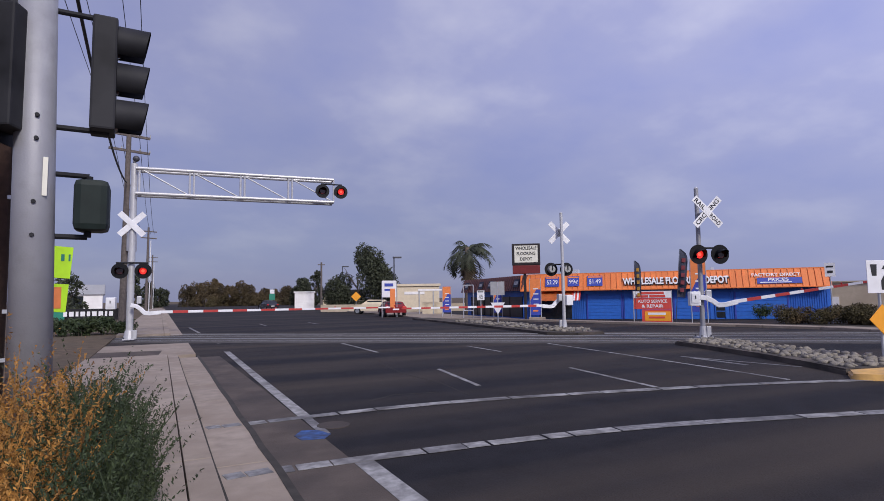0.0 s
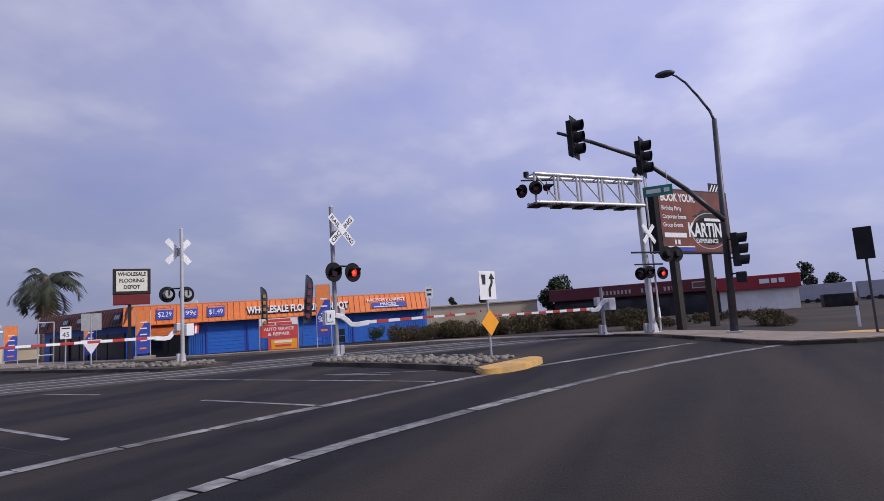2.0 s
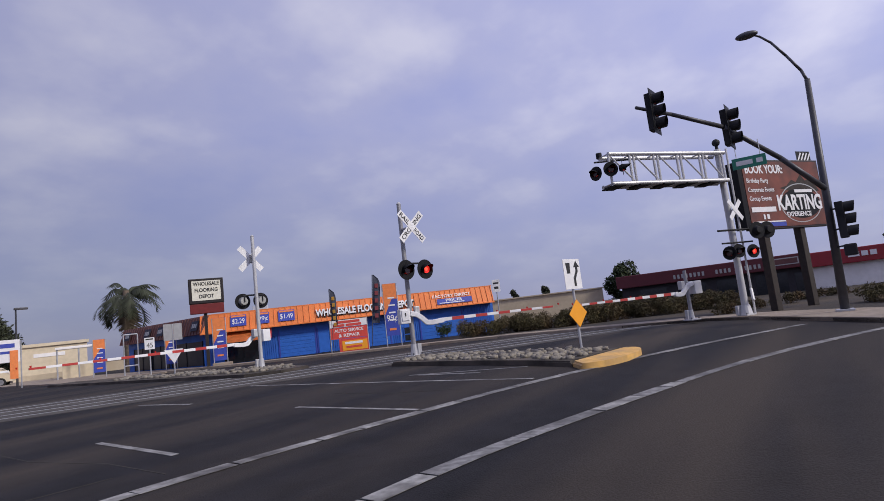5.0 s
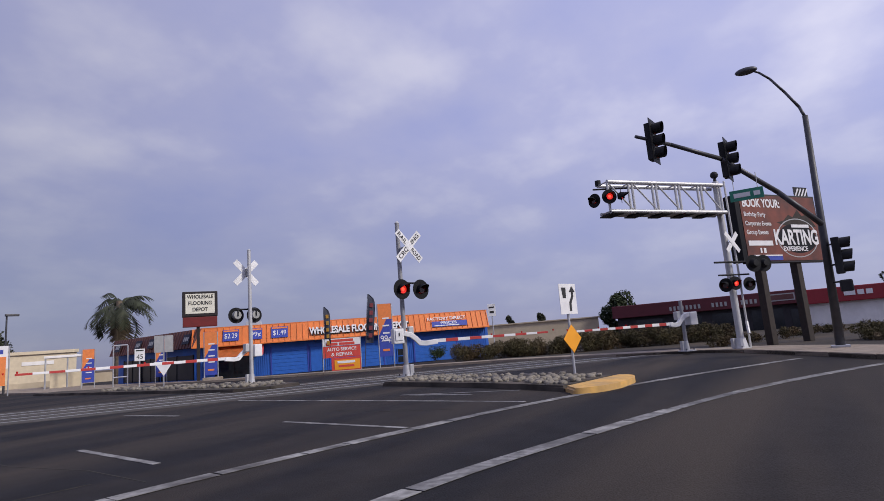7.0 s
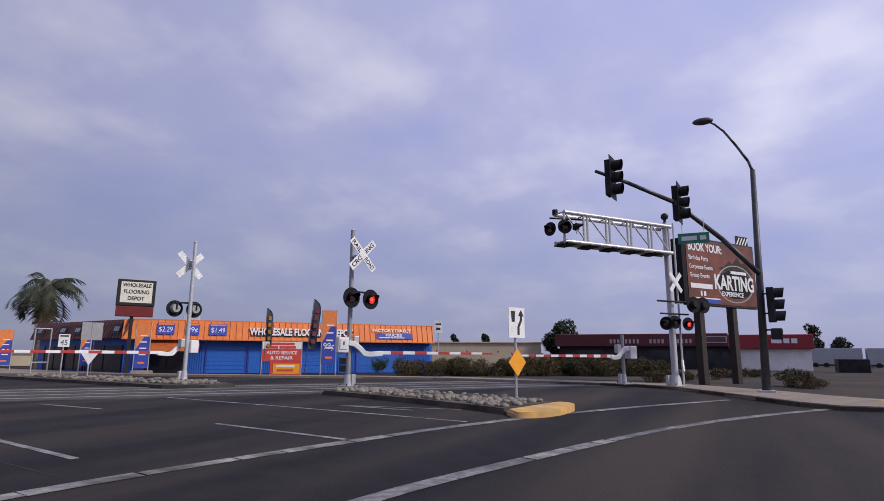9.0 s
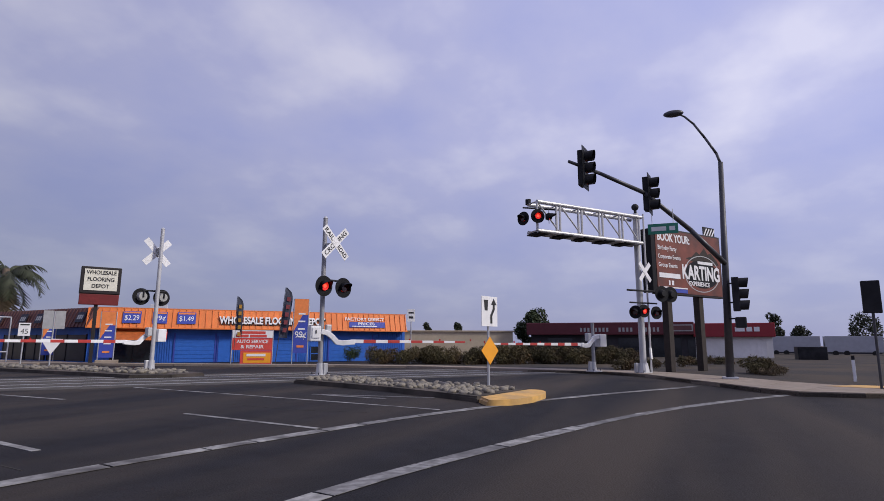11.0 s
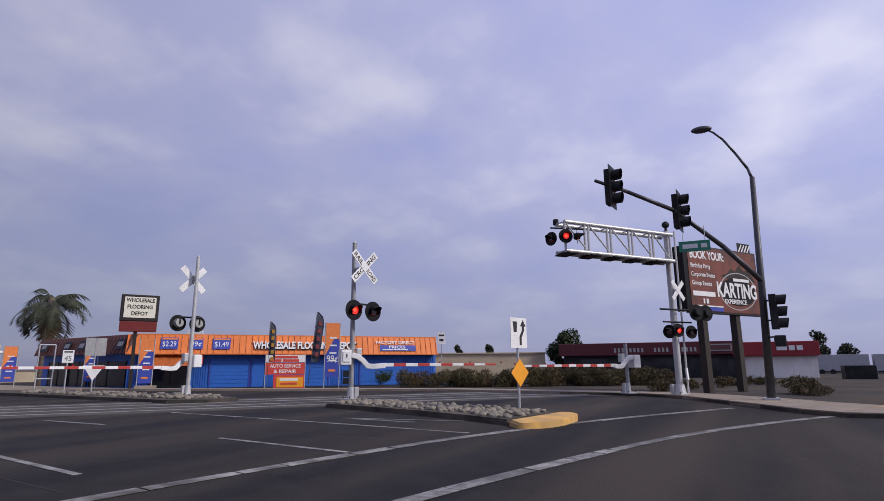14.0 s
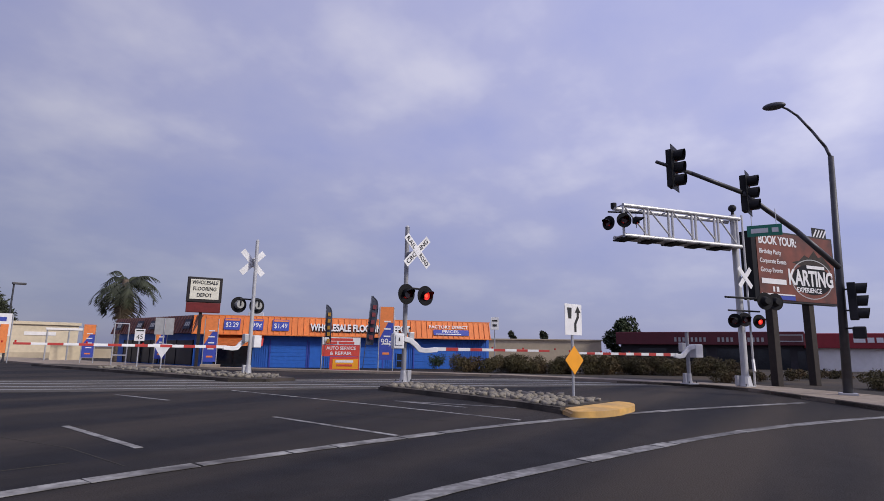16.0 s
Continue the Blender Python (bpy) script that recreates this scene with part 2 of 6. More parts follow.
LIME = material("fluorescent_lime_paper", (0.50, 0.86, 0.01), 0.6, var=0.05)
CAR_RED = material("red_car_paint", (0.2, 0.011, 0.013), 0.25, var=0.05)
CAR_DARK = material("dark_car_paint", (0.02, 0.02, 0.024), 0.25, var=0.1)
TYRE = material("tyre_rubber", (0.014, 0.014, 0.014), 0.85, var=0.2)
RIM = material("wheel_rim", (0.35, 0.35, 0.36), 0.35, 0.7)
TAIL = material("red_tail_lens", (0.55, 0.02, 0.02), 0.2)
LEAF = material("green_shrub_leaf", (0.024, 0.042, 0.012), 0.75, var=0.35, scale=3, per_object=0.5, second=(0.04, 0.055, 0.018), second_scale=1.5)
LEAF_DARK = material("dark_tree_leaf", (0.03, 0.036, 0.018), 0.8, var=0.35, scale=2, per_object=0.5)
LEAF_AUTUMN = material("autumn_tree_leaf", (0.085, 0.056, 0.024), 0.8, var=0.4, scale=0.3, per_object=0.5, second=(0.07, 0.065, 0.03), second_scale=0.06)
DRY = material("dry_golden_weed", (0.46, 0.22, 0.042), 0.85, var=0.3, scale=8, per_object=0.4, second=(0.2, 0.10, 0.03), second_scale=4)
HEDGE_LEAF = material("olive_brush_leaf", (0.058, 0.048, 0.017), 0.85, var=0.4, scale=2, per_object=0.5, second=(0.085, 0.046, 0.02), second_scale=0.35)
PALM_LEAF = material("palm_frond_leaf", (0.03, 0.036, 0.016), 0.7, var=0.3, scale=2, per_object=0.4)
PALM_DEAD = material("dead_palm_frond", (0.10, 0.075, 0.045), 0.85, var=0.3, scale=2, per_object=0.4)
BARK = material("palm_bark", (0.13, 0.10, 0.075), 0.9, var=0.3, scale=6, bump=0.5)


# ---- mesh helpers ----
def link(name, bm, mat, parent=None, label="", smooth=False):
    me = bpy.data.meshes.new(name)
    bm.to_mesh(me)
    bm.free()
    if smooth:
        for p in me.polygons:
            p.use_smooth = True
    me.materials.append(mat)
    ob = new(name, me)
    if parent:
        ob.parent = parent
    if label:
        tagged(ob, label)
    return ob


def part(name, bm, mat, parent, label="", smooth=False):
    return link(name, bm, mat, parent, label, smooth)


def box(bm, c, s, m=None, bevel=0.0):
    """A box round c with the sizes s, turned by m about its middle."""
    made = bmesh.ops.create_cube(bm, size=1.0)["verts"]
    mat = Matrix.Translation(c) @ (m.to_4x4() if m else Matrix()) @ Matrix.Diagonal((*s, 1))
    bmesh.ops.transform(bm, matrix=mat, verts=made)
    if bevel:
        edges = list({e for v in made for e in v.link_edges})
        bmesh.ops.bevel(bm, geom=edges, offset=bevel, segments=2, affect="EDGES", profile=0.6)
    return bm


def rod(bm, a, b, r, r2=None, seg=10):
    """A round bar from a to b, tapering from r to r2."""
    a, b = Vector(a), Vector(b)
    way = b - a
    made = bmesh.ops.create_cone(bm, cap_ends=True, segments=seg, radius1=r, radius2=r if r2 is None else r2, depth=way.length)["verts"]
    bmesh.ops.transform(bm, matrix=Matrix.Translation((a + b) / 2) @ way.to_track_quat("Z", "Y").to_matrix().to_4x4(), verts=made)
    return bm


def prism(bm, pts, z0, z1):
    """A flat slab over the outline pts, from z0 up to z1."""
    low = [bm.verts.new((x, y, z0)) for x, y in pts]
    top = [bm.verts.new((x, y, z1)) for x, y in pts]
    area = sum(a[0] * b[1] - b[0] * a[1] for a, b in zip(pts, pts[1:] + pts[:1]))
    if area < 0:
        low.reverse(), top.reverse()
    n = len(pts)
    bm.faces.new(top)
    bm.faces.new(low[::-1])
    for i in range(n):
        bm.faces.new((low[i], low[(i + 1) % n], top[(i + 1) % n], top[i]))
    return bm


def panel(bm, x0, x1, z0, z1, y=0.0, t=0.01):
    """An upright plate facing -y, its front at y."""
    return box(bm, ((x0 + x1) / 2, y + t / 2, (z0 + z1) / 2), (x1 - x0, t, z1 - z0))


def bm_new():
    return bmesh.new()


def thing(name, m, label, category, group="", kind=""):
    ob = new(name)
    ob.empty_display_size = 0.2
    ob.matrix_basis = m
    return tagged(ob, label, category, group, kind)


def lettering(name, words, width, height, x, y, z, mat, parent, label="", depth=0.004, bold=0.0):
    """Words as a mesh, facing -y, fitted into width by height round (x, z)."""
    cu = bpy.data.curves.new("words", "FONT")
    cu.body, cu.align_x, cu.align_y, cu.size, cu.extrude, cu.offset = words, "CENTER", "CENTER", 1.0, 0.01, bold
    tmp = bpy.data.objects.new("words", cu)
    scene.collection.objects.link(tmp)
    me = bpy.data.meshes.new_from_object(tmp.evaluated_get(bpy.context.evaluated_depsgraph_get()))
    bpy.data.objects.remove(tmp)
    co = np.array([v.co[:] for v in me.vertices])
    lo, hi = co.min(0), co.max(0)
    sx, sy = width / (hi[0] - lo[0]), height / (hi[1] - lo[1])
    mid = (lo + hi) / 2
    for v in me.vertices:
        p = (Vector(v.co) - Vector(mid))
        v.co = (x + p.x * sx, y - p.z * depth / 0.01, z + p.y * sy)
    me.materials.clear()
    me.materials.append(mat)
    ob = new(name, me)
    ob.parent = parent
    return tagged(ob, label) if label else ob


def bars(name, widths, height, x0, y, z, mat, parent, gap=0.5):
    """A row of plain bars in place of words that cannot be read."""
    x = x0
    for w in widths:
        part(name, box(bm_new(), (x + w / 2, y, z), (w, 0.008, height)), mat, parent)
        x += w + gap * height


# ---- the ground ----
def strip(points, width):
    """The outline of a painted band of that width along points."""
    left, right = [], []
    for i, p in enumerate(points):
        a, b = Vector(points[max(i - 1, 0)]), Vector(points[min(i + 1, len(points) - 1)])
        d = (b - a).normalized()
        n = Vector((-d.y, d.x)) * width / 2
        left.append(tuple(Vector(p) + n)), right.append(tuple(Vector(p) - n))
    return left + right[::-1]


def flat(name, pts, z, mat, kind="structure", parent=None, thick=0.004):
    bm = prism(bm_new(), pts, z - thick, z)
    ob = link(name, bm, mat, parent)
    return ob if parent else tagged(ob, kind=kind)


bm = bm_new()
bmesh.ops.create_grid(bm, x_segments=4, y_segments=4, size=1500)
ground = tagged(link("ground", bm, DIRT), "dry brown open ground out to the horizon", kind="structure")
ground.location = (0, 0, -0.12)
road = flat("road", [(-6, -60), (60, -60), (60, 14), (38, 30), (40, 300), (0.0, 300), (0.0, 27.4), (-6, 27.4), (-6, 21.8), (0.0, 21.8), (0.0, -20), (-6, -20)], 0.0, ASPHALT, thick=0.1)
tagged(road, "dark asphalt road with faint tyre tracks")

def eased(pts, rounds=3):
    """A bent line with its corners cut round, ends kept."""
    for _ in range(rounds if len(pts) > 2 else 0):
        q = [pts[0]]
        for (x0, y0), (x1, y1) in zip(pts, pts[1:]):
            q += [(x0 * 0.75 + x1 * 0.25, y0 * 0.75 + y1 * 0.25), (x0 * 0.25 + x1 * 0.75, y0 * 0.25 + y1 * 0.75)]
        pts = q + [pts[-1]]
    return pts


# painted lines
def painted(pts, width, label, mat=LINE, name="road_line"):
    ob = flat(name, strip(eased(pts), width), 0.006, mat)
    return tagged(ob, label)


def crosswalk_line(pts, label, seed, faint):
    """A crosswalk line in short paint patches with worn joints; faint: a stretch of x with little paint left."""
    rnd = random.Random(seed)
    pts = [Vector(p) for p in eased(pts)]
    run = [0.0]
    for p, q in zip(pts, pts[1:]):
        run.append(run[-1] + (q - p).length)

    def at(s):
        for k in range(len(pts) - 1):
            if s <= run[k + 1]:
                return pts[k].lerp(pts[k + 1], (s - run[k]) / (run[k + 1] - run[k]))
        return pts[-1]
    line = tagged(new("crosswalk_line"), label, kind="structure")
    s = 0.0
    while s < run[-1] - 0.1:
        e = min(s + rnd.uniform(0.22, 1.3), run[-1])
        n = max(1, int((e - s) / 0.4))
        seg = [tuple(at(s + (e - s) * k / n)) for k in range(n + 1)]
        worn = faint[0] < seg[0][0] < faint[1]
        w = rnd.uniform(0.175, 0.21) * (0.8 if worn else 1)
        flat("paint_patch", strip(seg, w), 0.0095, LINE_WORN if worn or rnd.random() < 0.22 else LINE, parent=line)
        s = e + rnd.uniform(0.008, 0.04)
    x, y = pts[0]
    for x0, x1 in ((-0.42, -0.26), (-0.24, -0.03)):
        flat("paint_patch", strip([(x0, y - 0.02), (x1, y + 0.01)], 0.17), 0.0165, LINE_WORN, parent=line)


crosswalk_line([(-0.2, 6.86), (2.25, 6.96), (4.3, 6.63), (7.1, 5.95), (8.3, 5.63), (12.1, 4.18), (16.6, 1.62)], "worn white crosswalk line in short patches on asphalt", 3, (10.4, 11.4))
crosswalk_line([(-0.3, 4.74), (1.1, 4.7), (2.45, 4.58), (4.15, 4.36), (5.45, 4.0), (7.75, 3.3), (10.1, 2.45), (12.6, 1.15), (15.0, -0.38)], "worn white crosswalk line in short patches on asphalt", 8, (7.9, 9.6))
painted([(0.78, 7.0), (0.8, 10.0), (0.88, 17.6)], 0.16, "white bike lane line on asphalt")
painted([(1.0, 21.2), (0.85, 26), (0.6, 35)], 0.12, "white bike lane line past the tracks")
painted([(0.8, 4.66), (0.8, -8)], 0.19, "white lane line behind the crosswalk")
painted([(0.77, 5.9), (0.78, 6.85)], 0.12, "worn white bike lane stub", LINE_WORN)
for x, y0, y1 in ((4.02, 8.0, 10.4), (4.62, 14.7, 18.9), (6.43, 6.3, 9.05), (7.6, 12.9, 15.0), (4.7, 34, 37), (7.8, 34, 37)):
    painted([(x, y0), (x + 0.17 * (y1 - y0), y1)] if y1 < 11 else [(x, y0), (x + 0.1, y1)], 0.09, "white lane dash on asphalt")
painted([(9.0, 5.7), (9.6, 9.2), (10.3, 14.3)], 0.09, "solid white turn lane line")
painted([(10.9, 6.6), (10.55, 9.3)], 0.1, "white turn pocket marking", LINE_WORN)
painted([(10.3, 7.4), (10.5, 9.0)], 0.12, "worn white turn arrow shaft", LINE_WORN)
painted([(2.2, 21.6), (6.5, 20.6), (10.9, 19.3)], 0.35, "worn white stop line before the railway", LINE_WORN)
painted([(1.6, 24.4), (12.0, 19.0)], 0.2, "pale worn band beside the railway", LINE_WORN)
tagged(flat("survey_mark", [(0.46, 5.72), (0.7, 5.66), (0.82, 5.84), (0.74, 6.1), (0.56, 6.17), (0.43, 5.95)], 0.007, BLUE_MARK), "smeared blue survey paint on asphalt")
bm = bm_new()
rod(bm, (0.97, 6.27, 0.0), (0.97, 6.27, 0.008), 0.2, seg=20)
tagged(link("manhole_cover", bm, ASPHALT_OLD), "small dark iron valve cover in the asphalt", "valve cover")

for pts in ([(3.4, 7.2), (3.6, 8.6), (3.5, 10.2), (3.8, 12.4)], [(8.2, 6.6), (8.0, 8.0), (8.3, 9.5)], [(1.9, 7.6), (2.4, 7.9), (3.2, 7.75)]):
    tagged(flat("road_crack", strip(pts, 0.014), 0.003, JOINT), "thin dark crack in the asphalt")

# tracks: concrete panels with two pairs of rails, running across the road on the skew
RD = Vector((0.8, -0.6, 0))
RN = Vector((0.6, 0.8, 0))
R0 = Vector((14.1, 15.0, 0))
crossing = tagged(new("rail_crossing"), "concrete railway crossing panels with steel rails set flush", "railway crossing", kind="structure")
for off, wide in ((-2.37, 0.84), (-1.31, 1.08), (0.0, 1.34), (1.31, 1.08), (2.37, 0.84)):
    for k in range(-8, 6):
        c = R0 + RD * (k * 2.5) + RN * off
        bm = box(bm_new(), (0, 0, 0), (2.49, wide, 0.1), bevel=0.006)
        ob = part("crossing_panel", bm, CROSSING, crossing)
        ob.matrix_basis = Matrix.Translation((c.x, c.y, -0.042)) @ pose(0, 0, 0, 0, 0, -36.87)
for off in (-1.9, -0.72, 0.72, 1.9):
    bm = bm_new()
    a, b = R0 + RN * off - RD * 60, R0 + RN * off + RD * 60
    m = Matrix.Rotation(radians(-36.87), 3, "Z")
    box(bm, ((a.x + b.x) / 2, (a.y + b.y) / 2, -0.03), (120, 0.07, 0.09), m)
    part("rail", bm, SIGN_BACK, crossing, "worn steel rail")

tagged(flat("gutter_crack", strip([(0.025, -8), (0.03, 0.7), (0.022, 2.4), (0.038, 3.2), (0.024, 3.9), (0.04, 4.8), (0.025, 5.6), (0.04, 6.4), (0.022, 7.4), (0.038, 8.7), (0.025, 10), (0.04, 12), (0.03, 16.6)], 0.07), 0.0175, JOINT), "dark weedy crack between gutter and asphalt")

tagged(flat("asphalt_edge", [(0.05, -6), (0.68, -6), (0.72, 4.5), (0.67, 9.6), (0.56, 16.2), (0.06, 16.2)], 0.003, ASPHALT_OLD), "older brownish asphalt along the gutter")

tagged(flat("kerb_crack", strip([(-0.47, -8), (-0.462, 3), (-0.475, 5.4), (-0.46, 8.7), (-0.475, 12.5), (-0.467, 16.6)], 0.035), 0.0165, JOINT), "dark dirt line along the kerb")

# the near pavement: gutter, kerb and slabs
pavement = tagged(new("pavement"), "pale concrete pavement with kerb and gutter, cracked joints", kind="structure")
LANES = (("gutter_slab", -0.485, 0.012, 0.012), ("kerb_stone", -0.73, -0.497, 0.11), ("paving_slab", -2.6, -0.742, 0.108))
for y in range(-6, 12):
    y0, y1 = y * 1.86 - 0.5, y * 1.86 + 1.343
    if y1 > 16.9:
        continue
    for name, x0, x1, z in LANES:
        bm = box(bm_new(), ((x0 + x1) / 2, (y0 + y1) / 2, z - 0.1), (x1 - x0, y1 - y0, 0.2), bevel=0.008)
        part(name, bm, CONCRETE, pavement)
for y in range(0, 34):
    y0 = 27.4 + y * 3.0
    for name, x0, x1, z in LANES:
        bm = box(bm_new(), ((x0 + x1) / 2, y0 + 1.49, z - 0.1), (x1 - x0, 2.98, 0.2))
        part(name, bm, CONCRETE, pavement)
bm = prism(bm_new(), [(-4.0, 17.0), (0.0, 17.0), (0.0, 21.8), (-4.0, 21.8)], -0.08, 0.03)
part("driveway_apron", bm, CONCRETE, pavement, "pale concrete apron before the tracks")
bm = prism(bm_new(), [(-3.1, 17.3), (-0.95, 17.3), (-0.85, 18.8), (-2.9, 19.0)], 0.03, 0.034)
part("asphalt_patch", bm, ASPHALT_OLD, pavement, "dark asphalt patch")
bm = prism(bm_new(), [(-2.6, -20), (-40, -20), (-40, 120), (-2.6, 120)], -0.1, 0.05)
tagged(link("verge", bm, DIRT), "dry dirt verge beside the pavement", kind="structure")

# the far corner: kerb, pavement and gravel lot
KERB = [(60, -38), (24, -14), (17.6, -6.6), (15.4, -3.2), (14.6, -1.6), (14.5, -0.4), (15.3, 0.25), (16.85, 1.0), (20.7, 3.04), (21.9, 4.3), (22.3, 5.8), (22.5, 7.5), (23.6, 13.5), (23.4, 18.0), (27.5, 14.2), (36, 7.5), (110, 7.5), (110, -38)]
bm = prism(bm_new(), KERB, -0.1, 0.085)
tagged(link("gravel_lot", bm, GRAVEL), "grey gravel and dirt lot behind the kerb", kind="structure")
corner = tagged(new("pavement_corner"), "pale concrete corner pavement with kerb", kind="structure")
edge = KERB[2:13]
back = [(19.6, -8.0), (17.6, -4.6), (17.0, -2.8), (17.3, -1.6), (18.3, -0.7), (19.6, 0.0), (22.0, 1.9), (23.2, 3.5), (23.7, 5.4), (23.9, 7.4), (24.6, 13.3)]
for i in range(len(edge) - 1):
    n = max(1, round((Vector(edge[i]) - Vector(edge[i + 1])).length / 1.5))
    for j in range(n):
        q = [Vector(edge[i]).lerp(Vector(edge[i + 1]), (j + 0.005) / n), Vector(edge[i]).lerp(Vector(edge[i + 1]), (j + 0.99) / n),
             Vector(back[i]).lerp(Vector(back[i + 1]), (j + 0.99) / n), Vector(back[i]).lerp(Vector(back[i + 1]), (j + 0.005) / n)]
        bm = prism(bm_new(), [tuple(p) for p in q], -0.08, 0.11)
        part("paving_slab", bm, CONCRETE, corner)
walkway = tagged(new("pavement_store"), "pale concrete pavement strip before the store", kind="structure")
se = [(22.5, 7.5), (23.4, 13.3), (22.7, 16.6), (21.5, 20.0), (20.3, 24.0), (19.3, 27.5), (18.6, 31.0)]
sb = [(23.6, 7.5), (24.4, 13.4), (23.8, 17.0), (22.5, 20.5), (21.3, 24.4), (20.3, 27.8), (19.6, 31.2)]
for i in range(len(se) - 1):
    for j in range(3):
        q = [Vector(se[i]).lerp(Vector(se[i + 1]), (j + 0.005) / 3), Vector(se[i]).lerp(Vector(se[i + 1]), (j + 0.99) / 3), Vector(sb[i]).lerp(Vector(sb[i + 1]), (j + 0.99) / 3), Vector(sb[i]).lerp(Vector(sb[i + 1]), (j + 0.005) / 3)]
        bm = prism(bm_new(), [tuple(p) for p in q], -0.08, 0.1)
        part("paving_slab", bm, CONCRETE, walkway)
tagged(flat("ramp_pad", [(16.1, -2.5), (17.1, -3.2), (17.3, -2.0), (16.6, -1.3)], 0.116, YELLOW_KERB), "faded yellow kerb ramp pad")

# median islands
def island(name, outline, label, top=0.11, nose=0):
    isl = tagged(new(name), label, "traffic island", kind="structure")
    bm = prism(bm_new(), outline, -0.05, top)
    bmesh.ops.bevel(bm, geom=[e for e in bm.edges if all(v.co.z > top - 0.01 for v in e.verts)], offset=0.035, segments=2, affect="EDGES")
    part("kerb", bm, KERB_SHADED, isl)
    return isl


med = island("median", [(10.4, 5.5), (11.1, 6.7), (11.85, 8.2), (12.6, 10.2), (13.1, 11.7), (15.0, 11.9), (14.4, 9.9), (14.0, 8.6), (13.4, 6.9), (12.6, 5.1)], "kerbed median island bedded with pale river rocks")
nose_pts = [(11.22 + 1.33 * math.cos(radians(k)), 5.05 + 0.56 * math.sin(radians(k)) - 0.08 * math.cos(radians(k))) for k in range(178, 363, 4)]
bm = prism(bm_new(), nose_pts + [(12.57, 5.06), (10.38, 5.46)], -0.05, 0.11)
bmesh.ops.bevel(bm, geom=[e for e in bm.edges if all(v.co.z > 0.105 for v in e.verts)], offset=0.04, segments=3, affect="EDGES")
part("painted_nose", bm, YELLOW_KERB, med, "rounded nose painted yellow")
far_med = island("median", [(12.7, 17.5), (13.2, 20.5), (13.6, 24.0), (14.2, 29), (15.0, 36), (16.4, 36), (15.9, 27.5), (15.7, 21.5), (15.5, 18.2), (14.8, 16.6), (13.4, 16.5)], "kerbed median island with a bed of pale rocks")


def inside(p, poly):
    hit = False
    for (x0, y0), (x1, y1) in zip(poly, poly[1:] + poly[:1]):
        if (y0 > p[1]) != (y1 > p[1]) and p[0] < (x1 - x0) * (p[1] - y0) / (y1 - y0) + x0:
            hit = not hit
    return hit


def rock_mesh(seed):
    rnd = random.Random(seed)
    bm = bm_new()
    bmesh.ops.create_icosphere(bm, subdivisions=1, radius=1.0)
    for v in bm.verts:
        v.co *= rnd.uniform(0.78, 1.15)
        v.co.z *= 0.72
    me = bpy.data.meshes.new("rock")
    bm.to_mesh(me)
    bm.free()
    for p in me.polygons:
        p.use_smooth = True
    me.materials.append(ROCK)
    return me


ROCKS = [rock_mesh(i) for i in range(6)]


def rocks(isl, poly, count, seed, size=(0.07, 0.13), z=0.095):
    rnd = random.Random(seed)
    xs, ys = [p[0] for p in poly], [p[1] for p in poly]
    made = 0
    while made < count:
        p = (rnd.uniform(min(xs), max(xs)), rnd.uniform(min(ys), max(ys)))
        if not inside(p, poly):
            continue
        ob = new("rock", rnd.choice(ROCKS))
        s = rnd.uniform(*size)
        ob.matrix_basis = pose(p[0], p[1], z + s * 0.35, rnd.uniform(-20, 20), rnd.uniform(-20, 20), rnd.uniform(0, 360)) @ Matrix.Diagonal((s * rnd.uniform(1, 1.4), s, s * rnd.uniform(0.8, 1.1), 1))
        ob.parent = isl
        made += 1


rocks(med, [(10.65, 5.6), (11.3, 6.7), (12.05, 8.2), (12.8, 10.2), (13.2, 11.5), (14.8, 11.7), (14.2, 9.9), (13.8, 8.6), (13.2, 6.9), (12.45, 5.3)], 300, 3, (0.055, 0.105))
rocks(far_med, [(13.1, 17.2), (13.6, 20.3), (14.0, 24), (14.6, 29), (15.8, 29), (15.6, 24), (15.4, 20), (15.1, 17.6), (14.3, 16.9)], 240, 4, (0.07, 0.13))


# ---- railway signals ----
def lens_pair(name, parent, centre, lit):
    """A lamp lens that turns its bright or its dark side to the front."""
    bm = bm_new()
    rod(bm, (0, -0.012, 0), (0, 0.0, 0), 0.13, 0.13, 20)
    lens = part(name, bm, LENS_LIT, parent)
    bm = bm_new()
    rod(bm, (0, -0.02, 0), (0, -0.012, 0), 0.055, 0.06, 14)
    part("lamp_core", bm, LENS_CORE, lens)
    bm = bm_new()
    rod(bm, (0, 0.001, 0), (0, 0.014, 0), 0.132, 0.12, 20)
    part("lens_back", bm, LENS_DARK, lens)
    lens.location = centre
    return lens


FLASH = {"left": [], "right": []}


